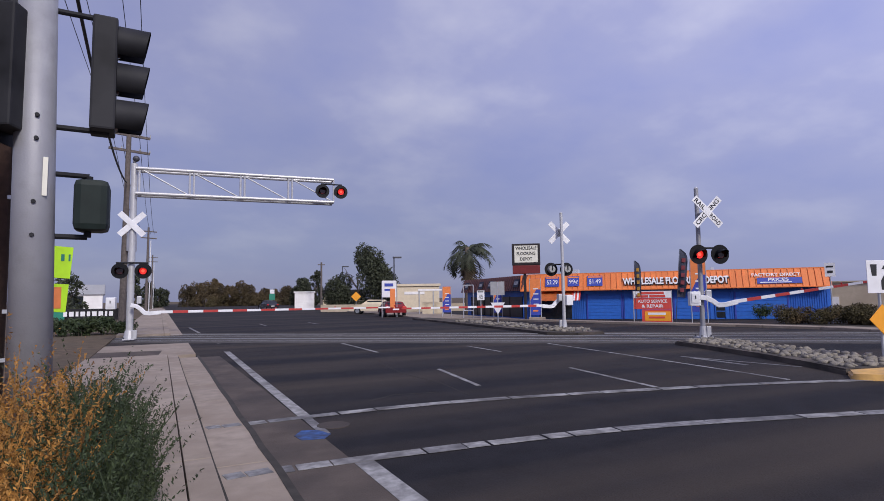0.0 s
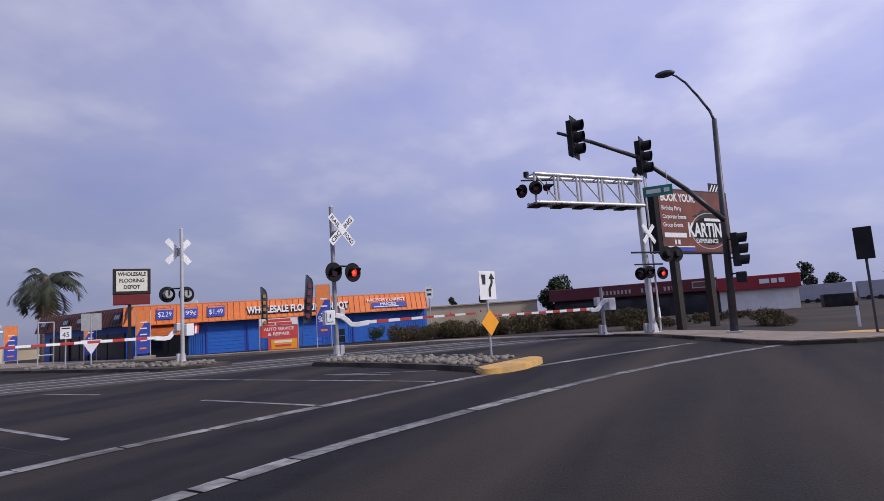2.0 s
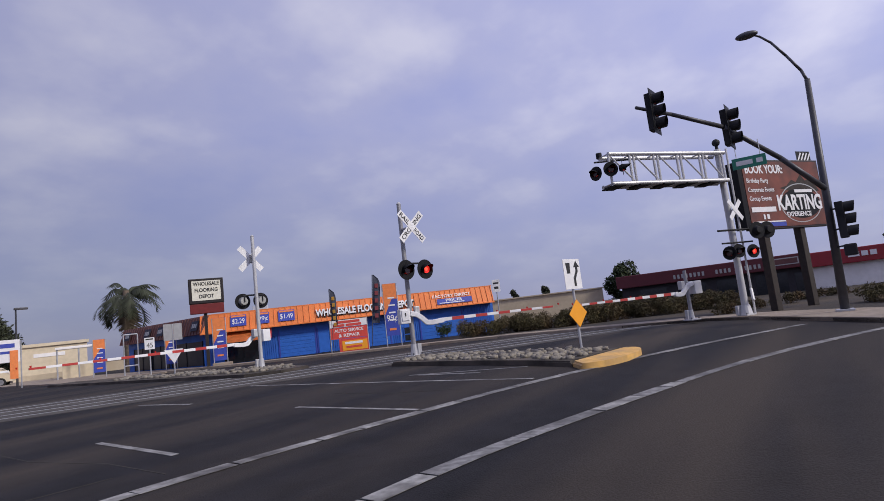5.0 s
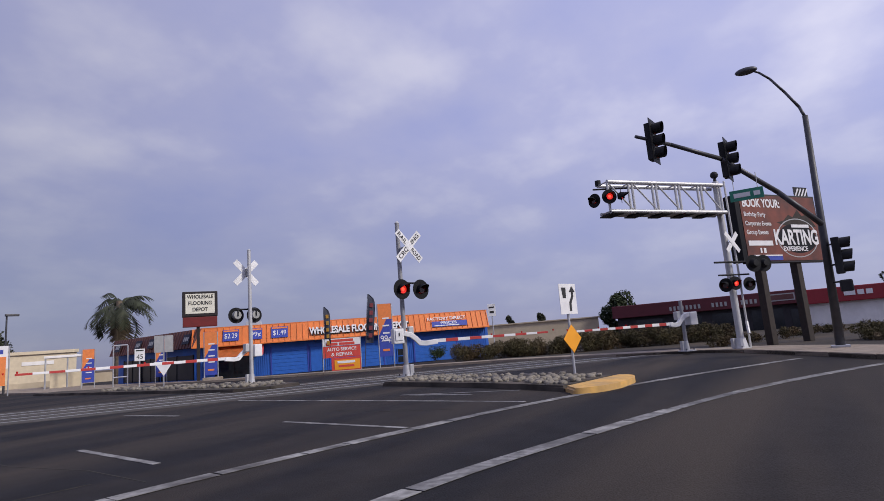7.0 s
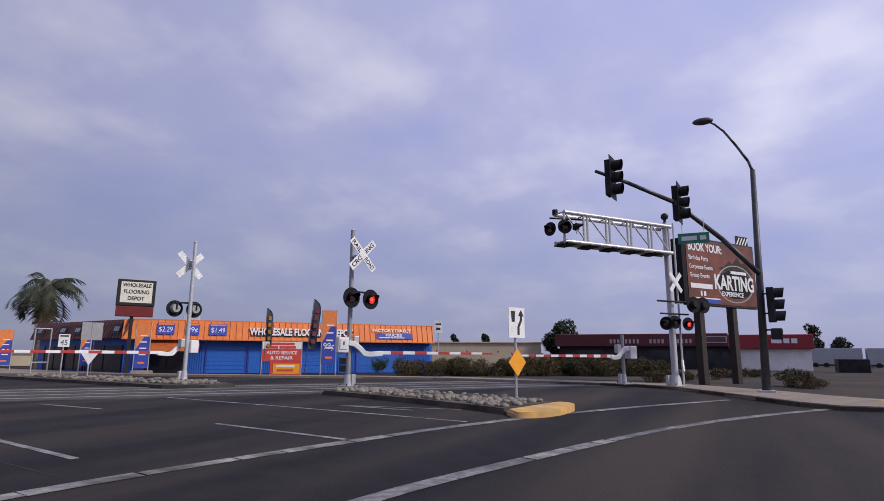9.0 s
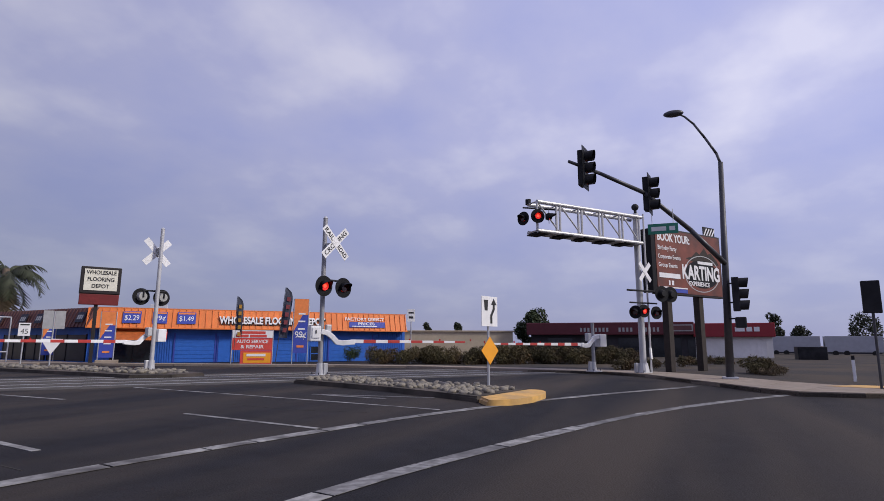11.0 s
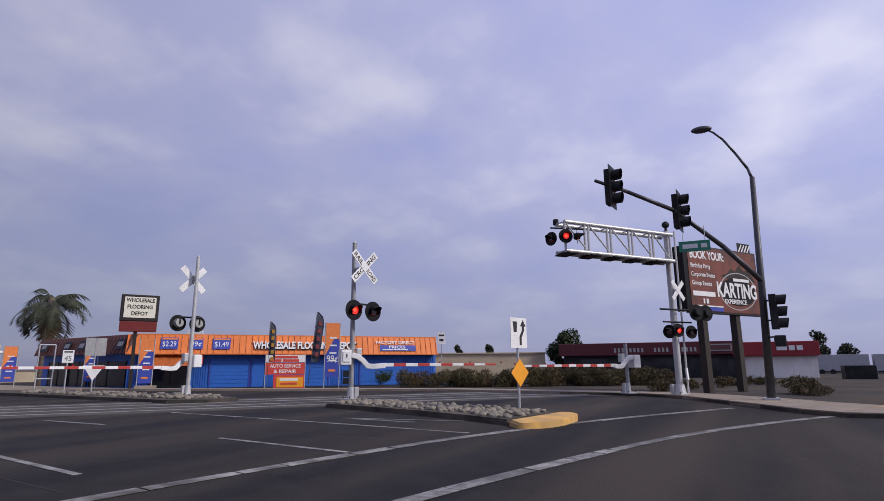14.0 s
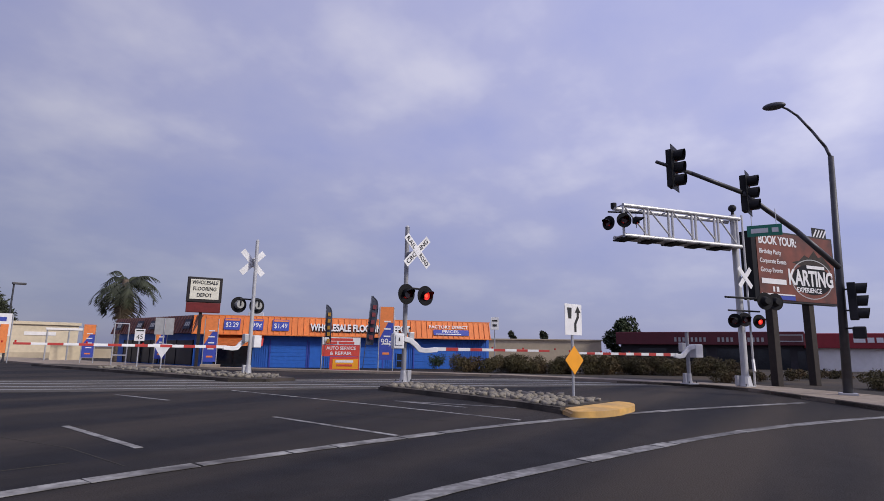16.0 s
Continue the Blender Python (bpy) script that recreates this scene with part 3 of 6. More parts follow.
def crossing_lamp(parent, x, y, z, turn=0.0, side="left", keyed=True, back=False):
    """One railway flasher: round black background, hood and lens, facing -y when turn is 0."""
    lamp = new("signal_lamp")
    lamp.parent = parent
    lamp.matrix_basis = pose(x, y, z, 0, 0, turn)
    bm = bm_new()
    rod(bm, (0, 0.0, 0), (0, 0.02, 0), 0.30, 0.30, 28)
    part("background_disc", bm, BLACK, lamp)
    bm = bm_new()
    rod(bm, (0, 0.02, 0), (0, 0.16, 0), 0.17, 0.11, 18)
    part("lamp_housing", bm, SIGN_BACK if back else BLACK_MATT, lamp)
    bm = bm_new()
    n = 14
    for r, flip in ((0.165, False), (0.155, True)):
        vs = []
        for i in range(n + 1):
            a = radians(-35) + radians(250) * i / n
            reach = -0.12 - 0.2 * max(0, math.sin(a))
            vs.append((bm.verts.new((r * math.cos(a), 0, r * math.sin(a))), bm.verts.new((r * math.cos(a), reach, r * math.sin(a) - 0.12 * max(0, math.sin(a)) * 0.4))))
        for i in range(n):
            f = (vs[i][0], vs[i + 1][0], vs[i + 1][1], vs[i][1])
            bm.faces.new(f[::-1] if flip else f)
    part("hood", bm, BLACK, lamp)
    if back:
        bm = bm_new()
        rod(bm, (0, 0.16, 0), (0, 0.18, 0), 0.15, 0.14, 18)
        part("back_cover", bm, LENS_CLEAR, lamp, "pale round back cover")
    lens = lens_pair("lens", lamp, (0, -0.03, 0), side)
    if keyed:
        FLASH[side].append(lens)
    else:
        lens.rotation_euler = (0, 0, math.pi)
    return lamp


def crossbuck(parent, y, z, words=True):
    for lean, text in ((45, "CROSSING"), (-45, "RAIL   ROAD")):
        blade = new("crossbuck_blade")
        blade.parent = parent
        blade.matrix_basis = pose(0, y - (0.012 if lean < 0 else 0), z, 0, -lean, 0)
        bm = box(bm_new(), (0, 0, 0), (1.22, 0.01, 0.225), bevel=0.003)
        part("board", bm, SIGNAL_WHITE, blade)
        if words:
            if lean > 0:
                lettering("letters", "CROSSING", 1.06, 0.135, 0, -0.008, 0, SIGN_BLACK, blade, bold=0.01)
            else:
                lettering("letters", "RAIL", 0.42, 0.135, -0.34, -0.008, 0, SIGN_BLACK, blade, bold=0.01)
                lettering("letters", "ROAD", 0.42, 0.135, 0.34, -0.008, 0, SIGN_BLACK, blade, bold=0.01)
    bm = box(bm_new(), (0, y + 0.06, z), (0.09, 0.1, 0.3))
    box(bm, (0, y / 2, z), (0.05, max(0.02, -y), 0.05))
    part("bracket", bm, SIGN_BACK, parent)


def gate_arm(parent, x, y, z, length, side, drop=0.0, stripe=0.4, root=0.75):
    """A tapering arm striped red and white, along +x (side 1) or -x (side -1)."""
    arm = new("gate_arm")
    arm.parent = parent
    arm.matrix_basis = pose(x, y, z)
    n = int((length - root) / stripe)
    for i in range(n):
        a, b = root + i * stripe, root + (i + 1) * stripe
        h = 0.105 - 0.045 * i / n
        bm = box(bm_new(), (side * (a + b) / 2, 0, 0), (stripe * 0.998, 0.05, h), bevel=0.006)
        part("arm_stripe", bm, ARM_RED if i % 2 else SIGNAL_WHITE, arm)
    # curved cast bracket from the drive
    bm = bm_new()
    pts = [(-0.15, 0.28), (0.02, 0.24), (0.18, 0.12), (0.32, -0.03), (0.5, -0.05), (root + 0.1, -0.02)]
    for (a, za), (b, zb) in zip(pts, pts[1:]):
        w = 0.15
        box(bm, (side * (a + b) / 2, 0.0, (za + zb) / 2), (math.hypot(b - a, zb - za) + 0.05, 0.1, w), Matrix.Rotation(-side * math.atan2(zb - za, b - a), 3, "Y"), bevel=0.02)
    part("arm_bracket", bm, SIGNAL_WHITE, arm, "white cast arm bracket")
    for i, q in enumerate((0.45, 0.7, 0.97)):
        bm = rod(bm_new(), (side * (root + (length - root) * q), 0, 0.03), (side * (root + (length - root) * q), 0, 0.09), 0.02, 0.026, 10)
        part("arm_light", bm, TAIL, arm, "small red arm light")
    return arm


def gate_drive(parent, x, y, z):
    bm = box(bm_new(), (x, y, z), (0.32, 0.36, 0.45), bevel=0.03)
    box(bm, (x, y - 0.19, z + 0.02), (0.22, 0.03, 0.3), bevel=0.01)
    part("gate_drive", bm, SIGNAL_WHITE, parent, "white gate drive box")
    bm = box(bm_new(), (x, y - 0.21, z + 0.05), (0.03, 0.02, 0.1))
    part("latch", bm, SIGN_BLACK, parent)
    bm = box(bm_new(), (-x * 0.9, y, z + 0.12), (0.16, 0.2, 0.3), bevel=0.03)
    part("counterweight", bm, ALU, parent)


def post_base(parent, r):
    bm = box(bm_new(), (0, 0, 0.02), (0.42, 0.42, 0.04), bevel=0.006)
    rod(bm, (0, 0, 0.02), (0, 0, 0.36), r * 1.7, r * 1.2, 14)
    box(bm, (r * 1.6, -r, 0.2), (0.14, 0.12, 0.32), bevel=0.01)
    part("cast_base", bm, ALU, parent)
    for sx in (-1, 1):
        for sy in (-1, 1):
            bm = rod(bm_new(), (0.16 * sx, 0.16 * sy, 0.03), (0.16 * sx, 0.16 * sy, 0.1), 0.018, seg=6)
            part("anchor_bolt", bm, DARK_POLE, parent)


def gate_signal(m, label, arm_side, arm_len, arm_turn, faces=True, height=4.72):
    sig = thing("crossing_signal", m, label, "railway signal", "railway crossing signals")
    post_base(sig, 0.075)
    bm = rod(bm_new(), (0, 0, 0.04), (0, 0, height), 0.073, 0.066, 14)
    part("post", bm, POLE_PAINT if faces else ALU, sig, smooth=False)
    bm = rod(bm_new(), (0, 0, height), (0, 0, height + 0.06), 0.075, 0.03, 14)
    part("post_cap", bm, ALU, sig)
    crossbuck(sig, -0.28 if not faces else -0.52, height - 0.82, faces)
    back = -0.32 if faces else -0.25
    bm = rod(bm_new(), (-0.42, back, 2.79), (0.42, back, 2.79), 0.03)
    rod(bm, (0, 0, 2.79), (0, back, 2.79), 0.035)
    rod(bm, (-0.36, back, 2.55), (-0.36, back, 2.81), 0.025)
    rod(bm, (0.36, back, 2.55), (0.36, back, 2.81), 0.025)
    part("lamp_crossarm", bm, BLACK_MATT, sig)
    fwd = -0.52 if faces else -0.45
    crossing_lamp(sig, -0.36, fwd, 2.58, 0, "left", faces, back=not faces)
    crossing_lamp(sig, 0.36, fwd, 2.58, 0, "right", faces, back=not faces)
    drive = new("gate_mechanism")
    drive.parent = sig
    drive.matrix_basis = pose(0, 0, 0, 0, 0, arm_turn)
    gate_drive(drive, -0.22 * arm_side, -0.02, 1.22)
    arm = gate_arm(sig, 0.0, 0.0, 1.0, arm_len, arm_side)
    arm.matrix_basis = pose(0, 0, 1.0, 0, 0, arm_turn) @ pose(0.12 * arm_side, -0.16, 0)
    return sig, arm


XP, x_arm = gate_signal(pose(14.76, 12.01, 0.12, 0, 0, -18) @ Matrix.Scale(1.03, 4), "silver railway signal post with crossbuck, red flashers and lowering gate", 1, 5.1, -21)
FP, f_arm = gate_signal(pose(14.72, 18.95, 0.12, 0, 0, 164), "silver railway signal post seen from behind with lowered gate", 1, 7.3, 10, faces=False, height=5.02)


def truss(parent, length, z0, z1, y0=-0.25, y1=0.25, bays=5, walkway=False):
    """A cantilever truss along +x: four chords, uprights and slanting braces."""
    for z in (z0, z1):
        for y in (y0, y1):
            bm = rod(bm_new(), (0, y, z), (length, y, z), 0.074, 0.07, 12)
            part("chord", bm, ALU, parent)
    for i in range(bays + 1):
        x = length * i / bays if i else 0.12
        for dx in ((0.0, 0.16) if 0 < i < bays else (0.0,)):
            for y in (y0,) if not walkway else (y1,):
                bm = rod(bm_new(), (x + dx, y, z0), (x + dx, y, z1), 0.042, seg=8)
                part("upright", bm, ALU, parent)
        for z in (z0, z1):
            bm = rod(bm_new(), (x, y0, z), (x, y1, z), 0.025, seg=8)
            part("cross_tie", bm, ALU, parent)
        if i < bays:
            xb = length * (i + 1) / bays
            yb = y1 if walkway else y0
            bm = rod(bm_new(), (x, yb, z0 if walkway else z1), (xb, yb, z1 if walkway else z0), 0.028, seg=8)
            part("brace", bm, ALU, parent)
    if walkway:
        for i in range(bays):
            bm = box(bm_new(), (length * (i + 0.75) / bays, 0, z0 - 0.07), (0.45, 0.75, 0.05), bevel=0.01)
            part("walkway_bracket", bm, BLACK_MATT, parent)
        bm = box(bm_new(), (length / 2, 0, z0 - 0.02), (length, 0.42, 0.03))
        part("walkway", bm, ALU, parent)


# cantilever by the near pavement
LC = thing("cantilever_signal", pose(-1.98, 24.55, 0.06, 0, 0, -6), "silver cantilever railway signal with truss arm, flashers and gate", "railway signal", "railway cantilevers")
post_base(LC, 0.13)
bm = rod(bm_new(), (0, 0, 0.04), (0, 0, 6.95), 0.13, 0.12, 18)
part("post", bm, ALU, LC)
rail_l = new("truss_arm")
rail_l.parent = LC
rail_l.matrix_basis = pose(0.1, 0, 0)
truss(rail_l, 7.75, 5.72, 6.72, bays=4)
bm = rod(bm_new(), (0, 0, 6.95), (0, 0, 7.05), 0.07, 0.05, 12)
bmesh.ops.create_icosphere(bm, subdivisions=2, radius=0.13, matrix=Matrix.Translation((0.05, 0, 7.15)))
part("bell", bm, DARK_POLE, LC, "round warning bell")
crossbuck(LC, -0.2, 4.5, False)
for x, z, s in ((-0.34, 2.66, "left"), (0.46, 2.66, "right"), (7.35, 6.18, "left"), (8.15, 6.18, "right")):
    # wired against the median signal
    crossing_lamp(LC, x, -0.35, z, 0, {"left": "right", "right": "left"}[s])
bm = rod(bm_new(), (-0.5, -0.2, 2.98), (0.6, -0.2, 2.98), 0.035)
rod(bm, (0.46, -0.2, 2.6), (0.46, -0.2, 3.0), 0.025)
rod(bm, (-0.34, -0.2, 2.6), (-0.34, -0.2, 3.0), 0.025)
part("lamp_crossarm", bm, BLACK_MATT, LC)
bm = rod(bm_new(), (7.3, -0.3, 6.5), (8.2, -0.3, 6.5), 0.03)
part("lamp_crossarm", bm, BLACK_MATT, LC)
GM = new("gate_mechanism")
GM.parent = LC
GM.matrix_basis = pose(-0.1, -0.3, 0)
gate_drive(GM, -0.5, 0, 1.42)
l_arm = gate_arm(LC, 0.25, -0.42, 1.06, 10.6, 1, stripe=0.55)

# cantilever at the far corner
RC = thing("cantilever_signal", pose(21.33, 3.1, 0.11, 0, 0, 141) @ Matrix.Scale(0.95, 4), "silver cantilever railway signal with truss, walkway brackets and many flashers", "railway signal", "railway cantilevers")
post_base(RC, 0.13)
bm = rod(bm_new(), (0, 0, 0.04), (0, 0, 6.0), 0.12, 0.11, 18)
part("post", bm, ALU, RC)
rail_r = new("truss_arm")
rail_r.parent = RC
truss(rail_r, 4.95, 4.8, 5.8, bays=5, walkway=True)
bm = rod(bm_new(), (0, 0, 6.0), (0, 0, 6.12), 0.06, 0.05, 12)
bmesh.ops.create_icosphere(bm, subdivisions=2, radius=0.14, matrix=Matrix.Translation((0, 0, 6.25)))
part("bell", bm, BLACK_MATT, RC, "round warning bell")
bm = rod(bm_new(), (4.93, -0.25, 5.8), (4.93, -0.25, 5.98), 0.1, 0.1)
part("end_cap", bm, BLACK_MATT, RC)
# turned so that they look up and down the road and across it
for x, y, z, turn, s in ((5.2, -0.2, 5.27, -254, "left"), (5.0, 0.35, 5.27, -200, "left"), (4.6, 0.45, 5.27, -130, "right"), (0.6, 0.3, 2.2, -254, "left"), (0.2, 0.35, 2.25, -190, "left"), (-0.45, 0.35, 2.2, -190, "right")):
    lamp = crossing_lamp(RC, x, y, z, turn, s, keyed=turn in (-190, -200))
    lamp.scale = (0.8, 0.8, 0.8)
for x, y in ((-0.6, 0.5), (-1.15, 0.45)):
    crossing_lamp(RC, x, y, 2.9, -10, "left", keyed=False)
bm = rod(bm_new(), (-1.3, 0.25, 3.0), (0.9, 0.25, 3.0), 0.035)
part("lamp_crossarm", bm, BLACK_MATT, RC)
for a, b in (((-0.6, 0.25, 2.55), (0.8, 0.25, 2.55)), ((4.0, 0.1, 5.65), (5.2, -0.2, 5.65))):
    bm = rod(bm_new(), a, b, 0.03)
    part("lamp_crossarm", bm, BLACK_MATT, RC)
xb = new("crossbuck")
xb.parent = RC
xb.matrix_basis = pose(-0.05, 0.05, 0, 0, 0, -172)
crossbuck(xb, -0.25, 3.72 / 0.77, False)
xb.scale = (0.77, 0.77, 0.77)
bm = rod(bm_new(), (-0.3, 0.1, 0.0), (-0.3, 0.1, 6.0), 0.035, seg=8)
rod(bm, (-0.3, 0.1, 0.9), (-0.1, 0.3, 0.5), 0.05, seg=8)
part("conduit", bm, ALU, RC)

# gate on a short post by the far corner
RG = thing("crossing_gate", pose(21.49, 4.81, 0.11, 0, 0, 141), "short silver post with lowered red and white gate arm", "railway gate")
post_base(RG, 0.06)
bm = rod(bm_new(), (0, 0, 0.04), (0, 0, 1.75), 0.065, 0.06, 14)
part("post", bm, POLE_PAINT, RG)
gate_drive(RG, -0.3, 0.05, 1.12)
r_arm = gate_arm(RG, 0.05, 0.16, 0.98, 4.9, 1, stripe=0.3, root=0.55)


# ---- traffic signals, signs and poles ----
def signal_head(parent, m, sections=3, plate=True):
    """A vehicle signal facing -y: housing, back plate, hooded lenses, each 0.34 m."""
    head = new("signal_head")
    head.parent = parent
    head.matrix_basis = m
    h = sections * 0.35
    bm = box(bm_new(), (0, 0.1, 0), (0.34, 0.2, h), bevel=0.02)
    part("housing", bm, BLACK_MATT, head)
    if plate:
        bm = box(bm_new(), (0, 0.02, 0), (0.56, 0.015, h + 0.2))
        part("back_plate", bm, BLACK, head)
    for i in range(sections):
        z = h / 2 - 0.175 - i * 0.35
        bm = bm_new()
        n = 20
        for r, flip in ((0.155, False), (0.146, True)):
            vs = []
            for k in range(n + 1):
                a = radians(-60) + radians(300) * k / n
                vs.append((bm.verts.new((r * math.cos(a), 0, z + r * math.sin(a))), bm.verts.new((r * math.cos(a), -0.24 - 0.03 * math.sin(a), z + r * math.sin(a)))))
            for k in range(n):
                f = (vs[k][0], vs[k + 1][0], vs[k + 1][1], vs[k][1])
                bm.faces.new(f[::-1] if flip else f)
        part("visor", bm, BLACK_MATT, head, smooth=True)
        bm = rod(bm_new(), (0, -0.02, z), (0, 0.0, z), 0.14, 0.145, 16)
        part("signal_lens", bm, LENS_DARK, head)
    return head


def bent(parent, name, pts, r, r2, mat, seg=12):
    bm = bm_new()
    n = len(pts) - 1
    for i in range(n):
        ra, rb = r + (r2 - r) * i / n, r + (r2 - r) * (i + 1) / n
        rod(bm, pts[i], pts[i + 1], ra, rb, seg)
        if i:
            bmesh.ops.create_icosphere(bm, subdivisions=1, radius=ra, matrix=Matrix.Translation(pts[i]))
    return part(name, bm, mat, parent, smooth=True)


# mast with two hanging signals and a street light, at the far corner
MAST = thing("traffic_signal_mast", pose(18.86, 0.59, 0.11) @ Matrix.Scale(0.94, 4), "tall grey traffic signal mast with curved street light arm", "traffic signal")
bm = rod(bm_new(), (0, 0, 0), (-0.1, -0.2, 6.95), 0.125, 0.075, 18)
part("pole", bm, DARK_POLE, MAST, smooth=True)
bm = box(bm_new(), (0, 0, 0.03), (0.45, 0.45, 0.06), bevel=0.01)
part("base_plate", bm, GALV, MAST)
bent(MAST, "mast_arm", [(-0.1, -0.1, 3.6), (-0.95, 0.88, 4.62), (-2.25, 2.12, 5.6), (-3.4, 3.3, 6.03), (-4.35, 4.02, 6.18)], 0.085, 0.045, DARK_POLE)
bent(MAST, "light_arm", [(-0.1, -0.2, 6.9), (-0.08, -0.1, 7.27), (-0.05, 0.2, 7.86), (-0.02, 0.52, 8.42), (0.0, 0.78, 8.72), (0.0, 0.95, 8.84)], 0.045, 0.03, DARK_POLE)
bm = bm_new()
bmesh.ops.create_uvsphere(bm, u_segments=14, v_segments=8, radius=1.0, matrix=Matrix.Translation((0.0, 1.12, 8.88)) @ Matrix.Diagonal((0.16, 0.33, 0.12, 1)))
part("luminaire", bm, DARK_POLE, MAST, "oval street light head", smooth=True)
signal_head(MAST, pose(-3.95, 3.6, 6.05, 0, 0, -8))
signal_head(MAST, pose(-2.05, 1.95, 5.6, 0, 0, -8))
signal_head(MAST, pose(-0.3, -0.42, 2.6, 0, 0, -8), plate=False)
bm = box(bm_new(), (-0.45, -0.38, 1.72), (0.28, 0.3, 0.33), bevel=0.04)
part("pedestrian_signal", bm, BLACK_MATT, MAST)
for z in (2.35, 2.95, 1.85):
    bm = rod(bm_new(), (0, 0, z), (-0.42, -0.42, z), 0.025)
    part("bracket", bm, BLACK_MATT, MAST)
STREET = new("street_sign")
STREET.parent = MAST
STREET.matrix_basis = pose(-1.9, 1.66, 4.52, 0, 0, -88)
bm = box(bm_new(), (0, 0, 0), (0.86, 0.02, 0.32), bevel=0.004)
part("sign_board", bm, SIGN_GREEN, STREET, "green street name board")
bars("name_bar", (0.42, 0.16), 0.13, -0.33, -0.014, 0.0, SIGNAL_WHITE, STREET, gap=0.7)
for x in (-0.3, 0.3):
    bm = rod(bm_new(), (x, 0, 0.15), (x, 0, 0.6), 0.012, seg=6)
    part("hanger", bm, GALV, STREET)

# the near signal pole
NP = thing("traffic_signal_pole", pose(-1.95, 5.24, 0.4), "grey metal signal pole with black signal heads on brackets", "traffic signal")
bm = rod(bm_new(), (0.045, 0, -0.32), (-0.04, 0, 4.6), 0.167, 0.14, 28)
part("pole", bm, POLE_PAINT, NP, smooth=True)
for x, z in ((0.03, 2.72), (0.03, 2.52), (0.03, 1.98), (0.03, 1.7)):
    bm = rod(bm_new(), (x, -0.17, z), (x, -0.145, z), 0.017, seg=8)
    part("plug", bm, BLACK_MATT, NP)
bm = box(bm_new(), (0.1, -0.135, 2.2), (0.035, 0.01, 0.33))
part("sticker", bm, CREAM_PANEL, NP, "small yellowed sticker strip")
signal_head(NP, pose(0.585, 0.08, 3.2, 0, 0, 93), plate=False)
signal_head(NP, pose(-0.26, -0.06, 3.1, 0, 0, 250), plate=True)
for z, x1 in ((3.74, 0.54), (2.68, 0.54)):
    bm = rod(bm_new(), (-0.3, 0.02, z), (x1, 0.06, z), 0.026, seg=10)
    rod(bm, (x1, 0.06, z), (x1, 0.06, z + (-0.12 if z > 3 else 0.12)), 0.03, seg=10)
    part("bracket", bm, BLACK_MATT, NP)
bm = box(bm_new(), (0.43, 0.06, 1.99), (0.27, 0.3, 0.46), bevel=0.06)
part("pedestrian_signal", bm, PED_GREEN, NP, "dark green pedestrian signal housing")
for z, dz in ((2.26, -0.05), (1.71, 0.08)):
    bm = rod(bm_new(), (0.1, 0.03, z), (0.4, 0.06, z), 0.024, seg=10)
    rod(bm, (0.4, 0.06, z), (0.4, 0.06, z + dz), 0.03, seg=10)
    part("bracket", bm, BLACK_MATT, NP)

WP = thing("utility_pole", pose(-2.55, 6.76, 0.05), "dark creosoted wooden utility pole with pale conduit", "utility pole", "utility poles")
bm = rod(bm_new(), (0, 0, -0.05), (0, 0, 11.3), 0.16, 0.13, 18)
part("pole", bm, WOOD_POLE, WP, smooth=True)
bm = rod(bm_new(), (0.22, -0.05, 0), (0.18, -0.05, 8.0), 0.03, seg=10)
part("conduit", bm, SIGNAL_WHITE, WP, "white plastic conduit")
for z in (0.9, 1.4, 2.6):
    bm = box(bm_new(), (0.16, -0.06, z), (0.16, 0.03, 0.04))
    part("strap", bm, GALV, WP)

TP = thing("utility_pole", pose(-2.6, 31.45, 0.05), "tall weathered utility pole with crossarms and transformer", "utility pole", "utility poles")
bm = rod(bm_new(), (0, 0, 0), (0.05, 0, 10.4), 0.17, 0.11, 14)
part("pole", bm, WOOD_GREY, TP)
for z in (9.9, 9.1):
    bm = box(bm_new(), (0.1, 0, z), (1.9, 0.1, 0.12), Matrix.Rotation(radians(20), 3, "Z"))
    part("crossarm", bm, WOOD_GREY, TP)
    for x in (-0.75, -0.3, 0.5, 0.95):
        bm = rod(bm_new(), (0.05 + x, x * 0.36, z + 0.05), (0.05 + x, x * 0.36, z + 0.2), 0.035, 0.02, 8)
        part("insulator", bm, LENS_CLEAR, TP)
bm = rod(bm_new(), (0.32, -0.1, 4.0), (0.32, -0.1, 4.9), 0.24, 0.24, 14)
part("transformer", bm, GALV, TP)
bm = rod(bm_new(), (0.3, -0.05, 0.1), (0.32, -0.05, 8.8), 0.05, seg=8)
part("riser", bm, SIGNAL_WHITE, TP)
for d, h in ((75, 10.2), (120, 10.5)):
    fp = copy_thing(TP, pose(-2.4, d, 0.0, 0, 0, 10))


def cable(name, pts, r, label):
    """A sagging cable through points, in short straight runs."""
    bm = bm_new()
    for a, b in zip(pts, pts[1:]):
        rod(bm, a, b, r, seg=6)
    return tagged(link(name, bm, WIRE), label, "cable", "overhead cables")


def sag(a, b, drop, n=14):
    a, b = Vector(a), Vector(b)
    return [tuple(a.lerp(b, i / n) - Vector((0, 0, drop * 4 * (i / n) * (1 - i / n)))) for i in range(n + 1)]


